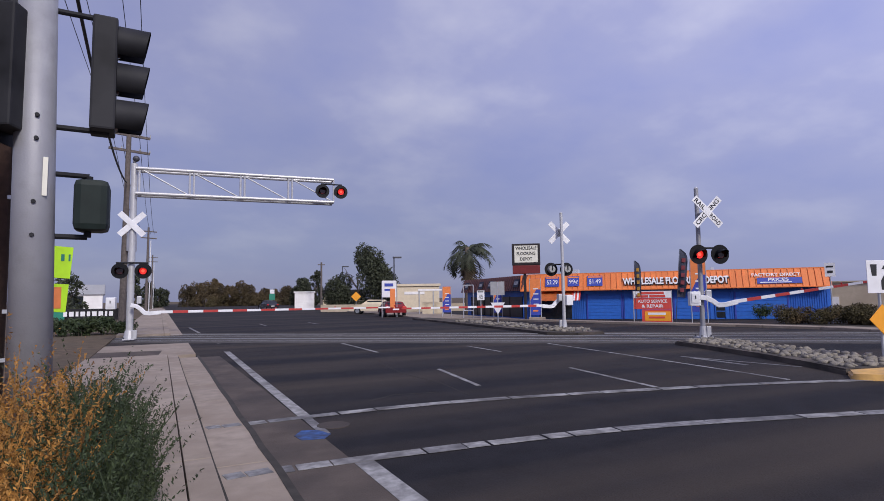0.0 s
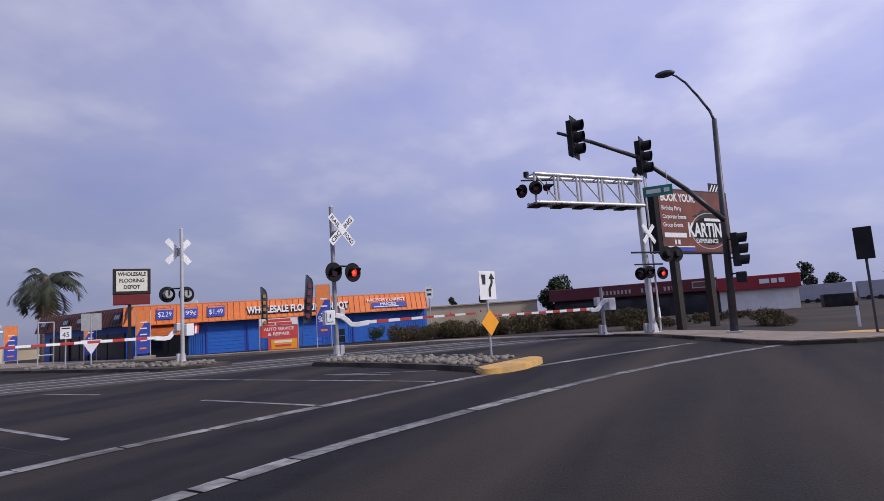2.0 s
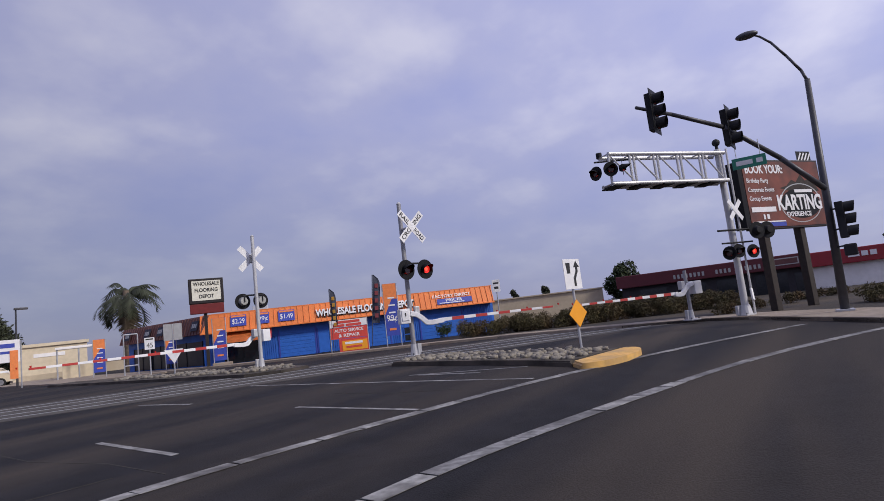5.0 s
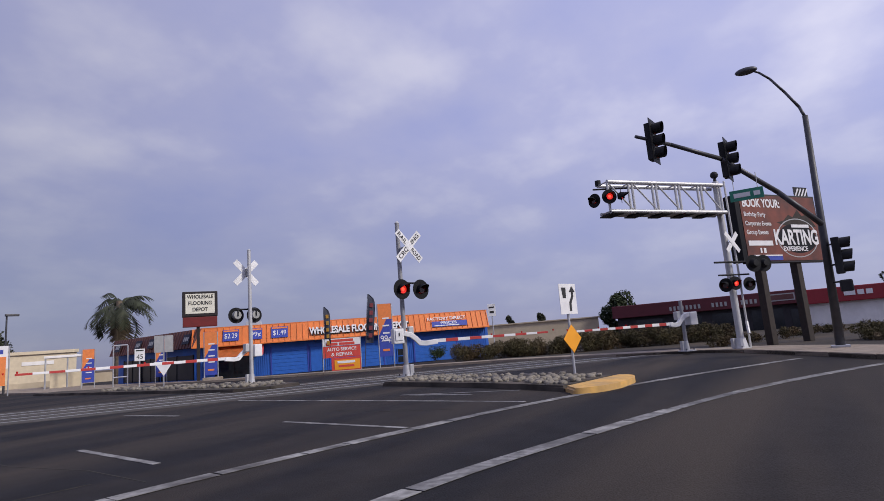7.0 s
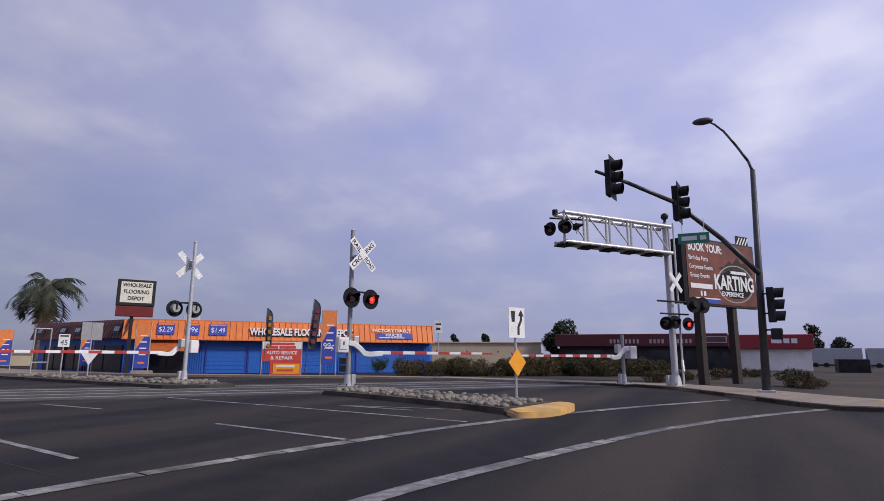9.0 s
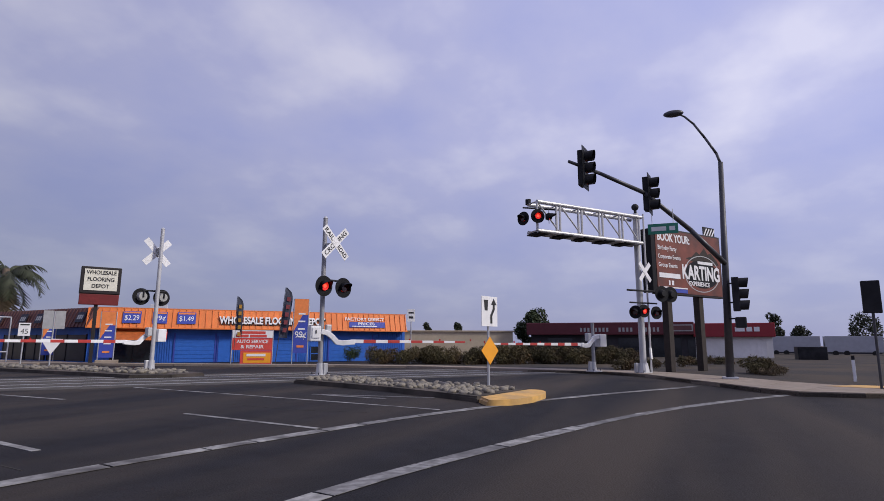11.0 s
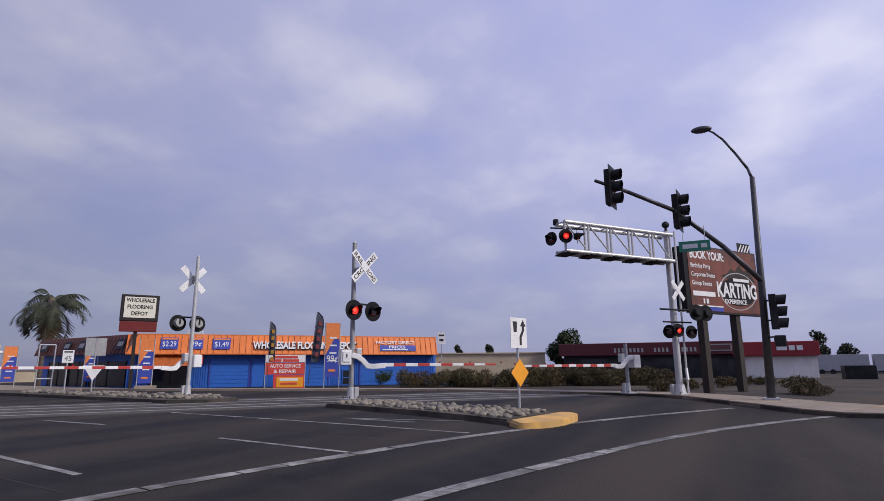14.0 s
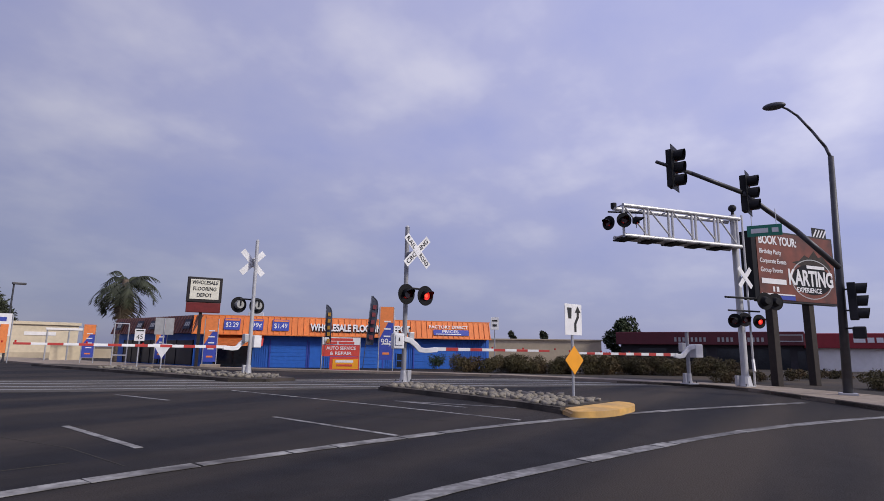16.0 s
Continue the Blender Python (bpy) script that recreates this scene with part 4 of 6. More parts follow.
for ax, bx, bz, az in ((-2.8, -2.9, 10.6, 10.1), (-2.4, -2.2, 10.6, 10.1), (-1.6, -1.2, 10.6, 10.1), (-1.2, -0.65, 10.4, 9.3)):
    cable("overhead_wire", sag((ax - 0.5, 31.45, az), (bx - 0.9, 3.4, bz + 0.3), 0.5), 0.011, "thin black overhead wire")
    cable("overhead_wire", sag((ax - 0.5, 31.45, az), (ax - 0.5, 75.0, 9.6), 1.0), 0.014, "thin black overhead wire")
cable("service_cable", sag((-2.6, 31.25, 7.5), (-2.45, 6.76, 7.85), 0.9), 0.035, "thick black communication cable")


def post_sign(m, label, height, r=0.03, mat=GALV, name="road_sign"):
    s = thing(name, m, label, "road sign")
    bm = rod(bm_new(), (0, 0, 0), (0, 0, height), r, seg=10)
    part("post", bm, mat, s)
    return s


KR = post_sign(pose(12.98, 6.1, 0.1, 0, 0, -20), "white lane divider arrow sign over an amber diamond", 2.1)
bm = box(bm_new(), (0, -0.045, 1.75), (0.61, 0.012, 0.71), bevel=0.004)
part("sign_board", bm, SIGNAL_WHITE, KR)
bm = bm_new()
pts = [(-0.22, 0.3), (-0.06, 0.3), (-0.08, 0.02), (-0.19, 0.02)]
face = [bm.verts.new((x, -0.0545, 1.75 + z * 0.89)) for x, z in pts]
bm.faces.new(face)
part("median_symbol", bm, SIGN_BLACK, KR)
bm = bm_new()
for a in ([(0.02, -0.32), (0.1, -0.32), (0.1, -0.12), (0.02, -0.1)], [(0.02, -0.1), (0.1, -0.12), (0.2, 0.06), (0.12, 0.08)], [(0.12, 0.08), (0.2, 0.06), (0.2, 0.2), (0.12, 0.2)], [(0.05, 0.18), (0.27, 0.18), (0.16, 0.35)]):
    bm.faces.new([bm.verts.new((x, -0.0545, 1.75 + z * 0.89)) for x, z in a])
part("arrow", bm, SIGN_BLACK, KR)
bm = box(bm_new(), (0, -0.05, 0.83), (0.46, 0.012, 0.46), Matrix.Rotation(radians(45), 3, "Y"), bevel=0.004)
part("diamond_board", bm, SIGN_AMBER, KR, "plain amber diamond")

FS = post_sign(pose(15.1, 24.9, 0.12, 0, 0, -30), "two sign backs and a yield triangle seen from behind", 2.2)
for x in (-0.2, 0.2):
    bm = box(bm_new(), (x, -0.03, 1.85), (0.34, 0.012, 0.72), bevel=0.004)
    part("sign_board", bm, SIGN_BACK, FS)
bm = prism(bm_new(), [(-0.38, 0), (0.38, 0), (0.0, -0.62)], -0.006, 0.006)
t = part("yield_board", bm, SIGNAL_WHITE, FS)
t.matrix_basis = pose(0, -0.03, 1.1, 90, 0, 0)
S45 = post_sign(pose(15.6, 27.5, 0.12, 0, 0, -28), "small white speed limit sign on a thin post", 1.75)
bm = box(bm_new(), (0, -0.035, 1.5), (0.42, 0.012, 0.55), bevel=0.004)
part("sign_board", bm, SIGNAL_WHITE, S45)
bars("word_bar", (0.32,), 0.06, -0.16, -0.045, 1.7, SIGN_BLACK, S45)
lettering("letters", "45", 0.26, 0.22, 0, -0.043, 1.42, SIGN_BLACK, S45)
SP = post_sign(pose(27.8, 15.2, 0.0, 0, 0, -60), "white regulatory sign on a galvanised post", 2.95)
bm = box(bm_new(), (0, -0.04, 2.6), (0.42, 0.012, 0.66), bevel=0.004)
part("sign_board", bm, SIGNAL_WHITE, SP)
bars("word_bar", (0.28,), 0.08, -0.14, -0.052, 2.75, SIGN_BLACK, SP)
bars("word_bar", (0.22,), 0.12, -0.11, -0.052, 2.5, SIGN_BLACK, SP)
RB = post_sign(pose(16.15, -2.3, 0.11, 2, 0, -100), "thin post with a dark signal box turned away", 2.4, mat=DARK_POLE)
bm = box(bm_new(), (0, 0, 2.1), (0.36, 0.14, 0.76), bevel=0.02)
part("signal_box", bm, BLACK_MATT, RB)
bm = rod(bm_new(), (0, 0, 0), (0.3, -0.4, 0.02), 0.02)
part("foot", bm, DARK_POLE, RB)
MK = thing("marker_post", pose(19.5, -2.6, 0.085), "slim white marker post with a dark top", "marker post")
bm = box(bm_new(), (0, 0, 0.3), (0.07, 0.07, 0.6), bevel=0.008)
part("stake", bm, SIGNAL_WHITE, MK)
bm = box(bm_new(), (0, 0, 0.66), (0.075, 0.075, 0.12), bevel=0.008)
part("cap", bm, BLACK_MATT, MK)
for x, z0, z1, mat, lab in ((-2.56, 1.97, 2.53, LIME, "lime green paper sign on a stake"), (-2.62, 1.37, 1.87, BANNER_ORANGE, "lime and orange paper sign on a stake")):
    ps = thing("yard_sign", pose(x, 11.35 + (0.1 if z0 < 1.5 else 0), 0.1, 0, 0, 4), lab, "yard sign")
    bm = rod(bm_new(), (-0.12, 0.03, 0), (-0.12, 0.03, z1 - 0.1), 0.02, seg=8)
    part("stake", bm, WOOD_GREY, ps)
    bm = box(bm_new(), (0, 0, (z0 + z1) / 2 - 0.1), (0.36, 0.02, z1 - z0), Matrix.Rotation(radians(4), 3, "Y"), bevel=0.003)
    part("board", bm, LIME, ps)
    if z0 < 1.5:
        bm = box(bm_new(), (-0.02, -0.014, (z0 + z1) / 2 - 0.1), (0.22, 0.01, 0.38), bevel=0.002)
        part("print", bm, BANNER_ORANGE, ps)
    else:
        bars("scribble_bar", (0.05, 0.03), 0.12, 0.02, -0.014, z1 - 0.3, SIGN_GREEN, ps)

# billboard
BB = thing("billboard", pose(22.38, 2.45, 0.085, 0, 0, -35.5) @ Matrix.Scale(0.9, 4), "brown billboard advertising karting on two rusty posts", "billboard")
for x in (0.9, 3.1):
    bm = box(bm_new(), (x, 0.35, 1.85), (0.3, 0.3, 3.7), bevel=0.02)
    part("post", bm, BB_POST, BB)
bm = box(bm_new(), (2.35, 0.25, 4.62), (4.75, 0.22, 2.85), bevel=0.02)
part("frame", bm, DARK_FRAME, BB)
bm = panel(bm_new(), 0.07, 4.63, 3.28, 5.97, 0.12, 0.016)
part("poster", bm, BB_BROWN, BB)
bm = box(bm_new(), (-0.12, 0.35, 4.6), (0.25, 0.5, 2.7), bevel=0.02)
part("side_panel", bm, BLACK, BB)
lettering("letters", "BOOK YOUR:", 2.2, 0.36, 1.3, 0.114, 5.65, BB_WHITE, BB, bold=0.03)
for z, w, words in ((5.15, 1.25, "Birthday Party"), (4.78, 1.5, "Corporate Events"), (4.42, 1.25, "Group Events")):
    lettering("letters", words, w, 0.24, 0.12 + w / 2 + 0.08, 0.114, z, BB_WHITE, BB, bold=0.012)
bars("word_bar", (1.4,), 0.2, 0.2, 0.11, 4.0, BB_WHITE, BB)
bars("word_bar", (0.1, 0.14), 0.2, 0.8, 0.11, 3.7, BB_WHITE, BB)
bars("word_bar", (1.9,), 0.16, 0.15, 0.11, 3.38, BANNER_BLUE, BB)
bars("word_bar", (1.9,), 0.05, 0.15, 0.108, 3.5, BB_WHITE, BB)
lettering("letters", "KARTING", 2.72, 0.66, 3.12, 0.108, 4.25, BB_WHITE, BB, bold=0.03)
bars("word_bar", (1.1,), 0.13, 2.9, 0.108, 4.72, BB_WHITE, BB)
lettering("letters", "EXPERIENCE", 1.5, 0.2, 2.95, 0.108, 3.76, BB_WHITE, BB, bold=0.02)
bm = bm_new()
ring = []
for i in range(40):
    a = 2 * math.pi * i / 40
    ring.append([bm.verts.new((3.2 + k * 1.28 * math.cos(a), 0.114, 4.22 + k * 0.82 * math.sin(a) + 0.04 * math.cos(a))) for k in (1.0, 0.955)])
for i in range(40):
    p, q = ring[i], ring[(i + 1) % 40]
    bm.faces.new((p[0], p[1], q[1], q[0]))
part("logo_ring", bm, SIGN_BACK, BB, "pale oval ring round the large word")
bm = bm_new()
bm.faces.new([bm.verts.new((3.2 + 1.2 * math.cos(2 * math.pi * i / 32), 0.117, 4.2 + 0.62 * math.sin(2 * math.pi * i / 32))) for i in range(32)])
part("logo_field", bm, BLACK, BB)
bm = bm_new()
bm.faces.new([bm.verts.new((x, 0.1185, z)) for x, z in ((2.05, 4.85), (2.5, 4.95), (2.85, 5.2), (3.1, 5.1), (3.45, 5.42), (3.7, 5.15), (3.95, 5.22), (4.35, 4.9), (4.5, 4.7), (3.2, 4.6))][::-1])
part("mountain_print", bm, BB_POST, BB, "dark mountain print over the large word")
bm = box(bm_new(), (4.15, 0.28, 6.2), (0.9, 0.02, 0.55), bevel=0.01)
part("crown_board", bm, BLACK_MATT, BB)
for k in range(4):
    bm = box(bm_new(), (3.85 + k * 0.2, 0.265, 6.2), (0.07, 0.012, 0.5), Matrix.Rotation(radians(35), 3, "Y"))
    part("stripe", bm, BB_WHITE, BB)

# ---- the blue and orange shop ----
SHOP = thing("flooring_store", pose(20.8, 30.9, 0, 0, 0, -45), "low blue metal store with orange fascia and roller doors", "store")
FOOT = [(0.5, 0), (17.8, 0), (11.2, 8.2), (-6.1, 8.2)]
bm = prism(bm_new(), FOOT, -0.1, 1.95)
part("wall", bm, BLUE_WALL, SHOP, "blue metal siding")
bm = prism(bm_new(), [(x, y + 0.3) if y == 0 else (x, y) for x, y in FOOT], 1.95, 2.85)
part("roof", bm, WHITE_WALL, SHOP)


def fascia(name, a, b, mat, z0=1.9, z1=2.93, out=0.55, lean=0.35):
    """A leaning metal fascia with ribs, from a to b, standing out to the right of the way."""
    a, b = Vector((*a, 0)), Vector((*b, 0))
    d = (b - a).normalized()
    n = Vector((d.y, -d.x, 0))
    bm = bm_new()
    q = [a + n * out + Vector((0, 0, z0)), b + n * out + Vector((0, 0, z0)), b + n * (out - lean) + Vector((0, 0, z1)), a + n * (out - lean) + Vector((0, 0, z1)),
         a - n * 0.2 + Vector((0, 0, z0)), b - n * 0.2 + Vector((0, 0, z0)), b - n * 0.2 + Vector((0, 0, z1)), a - n * 0.2 + Vector((0, 0, z1))]
    v = [bm.verts.new(p) for p in q]
    for f in ((0, 1, 2, 3), (5, 4, 7, 6), (1, 0, 4, 5), (3, 2, 6, 7), (0, 3, 7, 4), (2, 1, 5, 6)):
        bm.faces.new([v[i] for i in f])
    fa = part(name, bm, mat, SHOP)
    length = (b - a).length
    up = (q[3] - q[0])
    me = None
    for i in range(int(length / 0.34) + 1):
        p = q[0] + d * min(i * 0.34, length)
        if me is None:
            bm = box(bm_new(), (0, 0, 0), (0.035, 0.05, up.length))
            rib = part("rib", bm, mat, fa)
            me = rib.data
        else:
            rib = new("rib", me)
            rib.parent = fa
        rib.matrix_basis = Matrix.Translation(p + up / 2 + n * 0.015) @ Matrix.Rotation(math.atan2(d.y, d.x), 4, "Z") @ Matrix.Rotation(-math.atan2(lean, z1 - z0), 4, "X")
    return fa


front = fascia("fascia", (0.02, 0), (17.75, 0), ORANGE)
tagged(front, "bright orange ribbed fascia")
# the side away from the sun: its shade is in the maroon colour
side = fascia("fascia", (-6.1, 8.2), (0.46, -0.23), MAROON_SHADED)
tagged(side, "maroon ribbed fascia with its shade painted in")
bm = box(bm_new(), (8.9, -0.56, 1.87), (17.8, 0.06, 0.06))
part("gutter", bm, ORANGE, SHOP)
bm = box(bm_new(), (9.0, -0.17, 2.95), (17.6, 0.08, 0.05))
part("roof_edge", bm, ORANGE, SHOP)


def on_fascia(z):
    return -0.55 + 0.35 * (z - 1.9) / 1.03 - 0.06


for s0, s1, words in ((1.66, 2.54, "$2.29"), (3.1, 3.82, "99¢"), (4.33, 5.27, "$1.49")):
    ban = new("price_banner")
    ban.parent = SHOP
    ban.matrix_basis = pose((s0 + s1) / 2, on_fascia(2.45), 2.45, -18.8, 0, 0)
    bm = box(bm_new(), (0, 0, 0), (s1 - s0, 0.012, 0.68))
    part("cloth", bm, BANNER_BLUE, ban)
    lettering("letters", words, (s1 - s0) * 0.78, 0.34, 0, -0.012, -0.06, BB_WHITE, ban, bold=0.0)
    bars("word_bar", ((s1 - s0) * 0.9,), 0.09, -(s1 - s0) * 0.45, -0.012, 0.26, BANNER_ORANGE, ban)
sg = new("sign_letters")
sg.parent = SHOP
sg.matrix_basis = pose(9.5, on_fascia(2.36), 2.36, -18.8, 0, 0)
lettering("letters", "WHOLESALE FLOORING DEPOT", 6.0, 0.46, 0, -0.03, 0, BB_WHITE, sg, "white raised letters", depth=0.04, bold=0.03)
lettering("letter_shadow", "WHOLESALE FLOORING DEPOT", 6.02, 0.47, 0.04, 0.02, -0.035, SIGN_BLACK, sg, depth=0.02, bold=0.045)
fg = new("sale_banner")
fg.parent = SHOP
fg.matrix_basis = pose(15.0, on_fascia(2.4), 2.4, -18.8, 0, 0)
lettering("letters", "FACTORY DIRECT", 2.5, 0.2, 0, -0.012, 0.2, BB_WHITE, fg, bold=0.02)
bm = box(bm_new(), (0.15, 0, -0.16), (2.3, 0.012, 0.36))
part("cloth", bm, BANNER_BLUE, fg)
lettering("letters", "PRICES", 1.05, 0.19, 0.1, -0.012, -0.1, BB_WHITE, fg, bold=0.02)
bars("word_bar", (0.7, 0.9), 0.05, -0.85, -0.012, -0.27, BB_WHITE, fg)
# doors, openings and siding ribs
for s0, s1 in ((4.3, 6.35), (9.5, 10.9), (12.9, 15.6)):
    rd = new("roller_door")
    rd.parent = SHOP
    rd.matrix_basis = pose(0, 0, 0)
    for k in range(7):
        bm = box(bm_new(), ((s0 + s1) / 2, -0.02, 0.11 + k * 0.215), (s1 - s0, 0.04, 0.205), bevel=0.01)
        part("door_slat", bm, BLUE_DOOR, rd)
    bm = panel(bm_new(), s0 - 0.08, s0, 0, 1.62, -0.06, 0.05)
    part("jamb", bm, BANNER_BLUE, rd)
    bm = panel(bm_new(), s1, s1 + 0.08, 0, 1.62, -0.06, 0.05)
    part("jamb", bm, BANNER_BLUE, rd)
for s0, s1 in ((1.2, 3.25),):
    op = new("shop_window")
    op.parent = SHOP
    bm = panel(bm_new(), s0, s1, 0.03, 1.5, -0.03, 0.02)
    part("glass", bm, GLASS_DARK, op)
    for x in (s0, (s0 + s1) / 2, s1):
        bm = panel(bm_new(), x - 0.03, x + 0.03, 0.03, 1.52, -0.06, 0.03)
        part("window_frame", bm, BLACK_MATT, op)
aw = new("awning")
aw.parent = SHOP
bm = bm_new()
for i in range(12):
    x0, x1 = 1.1 + i * 0.19, 1.1 + (i + 1) * 0.19
    v = [bm.verts.new(p) for p in ((x0, -0.1, 1.88), (x1, -0.1, 1.88), (x1, -1.05, 1.22), (x0, -1.05, 1.22))]
    bm.faces.new(v[::-1])
bmesh.ops.solidify(bm, geom=bm.faces[:], thickness=0.02)
part("canvas", bm, BANNER_ORANGE, aw, "orange canvas awning")
for i in range(5):
    bm = box(bm_new(), (3.4 + i * 0.11, -0.58, 1.55), (0.1, 1.15, 0.02), Matrix.Rotation(radians(35), 3, "X"))
    part("awning_stripe", bm, BB_WHITE if i % 2 else BANNER_RED, aw)
dr = new("shop_door")
dr.parent = SHOP
bm = panel(bm_new(), 6.55, 7.2, 0.02, 1.42, -0.04, 0.03)
part("leaf", bm, BLUE_DOOR, dr)
bm = panel(bm_new(), 6.48, 6.53, 0.0, 1.5, -0.06, 0.04)
part("jamb", bm, BANNER_BLUE, dr)
bm = panel(bm_new(), 7.22, 7.27, 0.0, 1.5, -0.06, 0.04)
part("jamb", bm, BANNER_BLUE, dr)
wf = new("small_window")
wf.parent = SHOP
bm = panel(bm_new(), 11.8, 12.3, 0.1, 0.9, -0.03, 0.02)
part("glass", bm, GLASS_DARK, wf)
for x0, x1, z0, z1 in ((11.75, 11.8, 0.05, 0.95), (12.3, 12.35, 0.05, 0.95), (11.75, 12.35, 0.9, 0.95), (11.75, 12.35, 0.45, 0.5)):
    bm = panel(bm_new(), x0, x1, z0, z1, -0.05, 0.03)
    part("window_frame", bm, BLUE_DOOR, wf)
rib_me = None
for i in range(150):
    x = 0.1 + i * 0.12
    if x > 17.7 or any(s0 - 0.15 < x < s1 + 0.15 for s0, s1 in ((1.2, 3.25), (4.3, 6.35), (6.48, 7.27), (9.5, 10.9), (11.75, 12.35), (12.9, 15.6))):
        continue
    if rib_me is None:
        bm = box(bm_new(), (0, 0, 0), (0.05, 0.03, 1.86))
        rib = part("siding_rib", bm, BLUE_WALL, SHOP)
        rib_me = rib.data
    else:
        rib = new("siding_rib", rib_me)
        rib.parent = SHOP
    rib.location = (x, -0.015, 0.94)
SIDE = Vector((-6.6, 8.2, 0)).normalized()
SIDE_OUT = Vector((-SIDE.y, SIDE.x, 0))
for t in (0.8, 4.9, 6.6, 9.4):
    b = new("faded_banner")
    b.parent = SHOP
    p = Vector((0.46, -0.23, 2.42)) + SIDE * t + SIDE_OUT * 0.43
    b.matrix_basis = Matrix.Translation(p) @ Matrix.Rotation(math.atan2(-SIDE.y, -SIDE.x), 4, "Z") @ Matrix.Rotation(radians(-18.8), 4, "X")
    bm = box(bm_new(), (0, 0, 0), (0.75, 0.015, 0.58))
    part("cloth", bm, BANNER_NAVY, b)
    bars("word_bar", (0.12, 0.16, 0.12), 0.25, -0.27, -0.012, 0, SIGN_BACK, b, gap=0.2)
# panes widened so their dark colour also stands in for shade under the fascia
for t0, t1 in ((0.9, 4.6), (4.9, 7.0), (7.2, 9.6)):
    o = new("shop_window")
    o.parent = SHOP
    o.matrix_basis = Matrix.Translation(Vector((0.5, 0, 0)) + SIDE * t0) @ Matrix.Rotation(math.atan2(SIDE.y, SIDE.x), 4, "Z")
    bm = box(bm_new(), ((t1 - t0) / 2, 0.02, 0.8), (t1 - t0, 0.05, 1.4))
    part("glass", bm, INTERIOR_SHADE, o)
    for x in (0, (t1 - t0) / 2, t1 - t0):
        bm = box(bm_new(), (x, 0.04, 0.8), (0.06, 0.06, 1.46))
        part("window_frame", bm, BLACK_MATT, o)
for x, y, s in ((3.2, 2.0, (0.9, 0.8, 0.45)), (11.2, 3.0, (0.3, 0.3, 0.5)), (12.0, 2.5, (0.2, 0.2, 0.4))):
    bm = box(bm_new(), (x, y, 2.85 + s[2] / 2), s, bevel=0.03)
    part("roof_unit", bm, GREY_PANEL, SHOP)

# pylon sign and stand-up boards before the shop
PY = thing("pylon_sign", pose(19.6, 28.6, 0, 0, 0, -33), "cream faced store sign over a red panel, dark post", "store sign")
bm = box(bm_new(), (-0.1, 0, 1.5), (0.16, 0.16, 3.0), bevel=0.01)
part("post", bm, DARK_FRAME, PY)
bm = box(bm_new(), (0, 0, 4.15), (1.75, 0.45, 1.35), bevel=0.03)
part("cabinet", bm, DARK_FRAME, PY)
bm = panel(bm_new(), -0.72, 0.72, 3.64, 4.7, -0.24, 0.012)
part("sign_face", bm, CREAM_PANEL, PY)
bm = box(bm_new(), (0, 0, 3.2), (1.7, 0.4, 0.52), bevel=0.02)
part("red_panel", bm, SIGN_RED, PY)
for z, words, w in ((4.54, "WHOLESALE", 1.3), (4.2, "FLOORING", 1.15), (3.86, "DEPOT", 0.75)):
    lettering("letters", words, w, 0.2, 0, -0.246, z, SIGN_BLACK, PY, bold=0.02)


def price_board(m, w, z0, z1, label, big=""):
    pb = thing("price_board", m, label, "price board", "price boards")
    for x in (-w / 2 - 0.03, w / 2 + 0.03):
        bm = rod(bm_new(), (x, 0.02, 0), (x, 0.02, z1), 0.025, seg=8)
        part("leg", bm, GALV, pb)
    bm = panel(bm_new(), -w / 2, w / 2, z0, z1, -0.01, 0.02)
    part("board", bm, BANNER_BLUE, pb)
    bm = panel(bm_new(), -w / 2, w / 2, z1 - (z1 - z0) * 0.3, z1 - 0.005, -0.016, 0.006)
    part("header", bm, BANNER_ORANGE, pb)
    bm = bm_new()
    v = [bm.verts.new(p) for p in ((-w / 2, -0.018, z0 + (z1 - z0) * 0.4), (w * 0.1, -0.018, z1 - (z1 - z0) * 0.3), (-w / 2, -0.018, z1 - (z1 - z0) * 0.3))]
    bm.faces.new(v)
    part("sweep", bm, BANNER_ORANGE, pb)
    h = z1 - z0
    for k in range(4):
        bars("word_bar", (w * 0.5,), h * 0.028, -w * 0.2, -0.02, z0 + h * (0.3 + 0.14 * k), BB_WHITE, pb)
    if big:
        lettering("letters", big, w * 0.8, h * 0.15, 0.0, -0.024, z0 + h * 0.32, BB_WHITE, pb, bold=0.0)
    bars("word_bar", (w * 0.5,), h * 0.04, -w * 0.25, -0.02, z0 + h * 0.12, BANNER_ORANGE, pb)
    return pb


price_board(pose(19.95, 28.2, 0, 0, 0, -40), 0.62, 0.35, 2.62, "tall orange and blue price board by the store")
price_board(pose(24.3, 19.8, 0, 0, 0, -48), 0.7, 0.6, 3.36, "tall orange and blue price board with a large price", "99¢")
price_board(pose(20.6, 33.6, 0, 0, 0, -35), 0.55, 0.4, 2.6, "orange and violet price board beside the store wall")
price_board(pose(18.5, 37.5, 0, 0, 0, -30), 0.6, 0.4, 2.35, "orange and blue price board by the driveway")
bm = box(bm_new(), (19.9, 28.0, 0.12), (1.0, 0.35, 0.24), Matrix.Rotation(radians(-40), 3, "Z"), bevel=0.03)
tagged(link("wheel_stop", bm, CONCRETE), "white concrete block at the price board", "wheel stop")


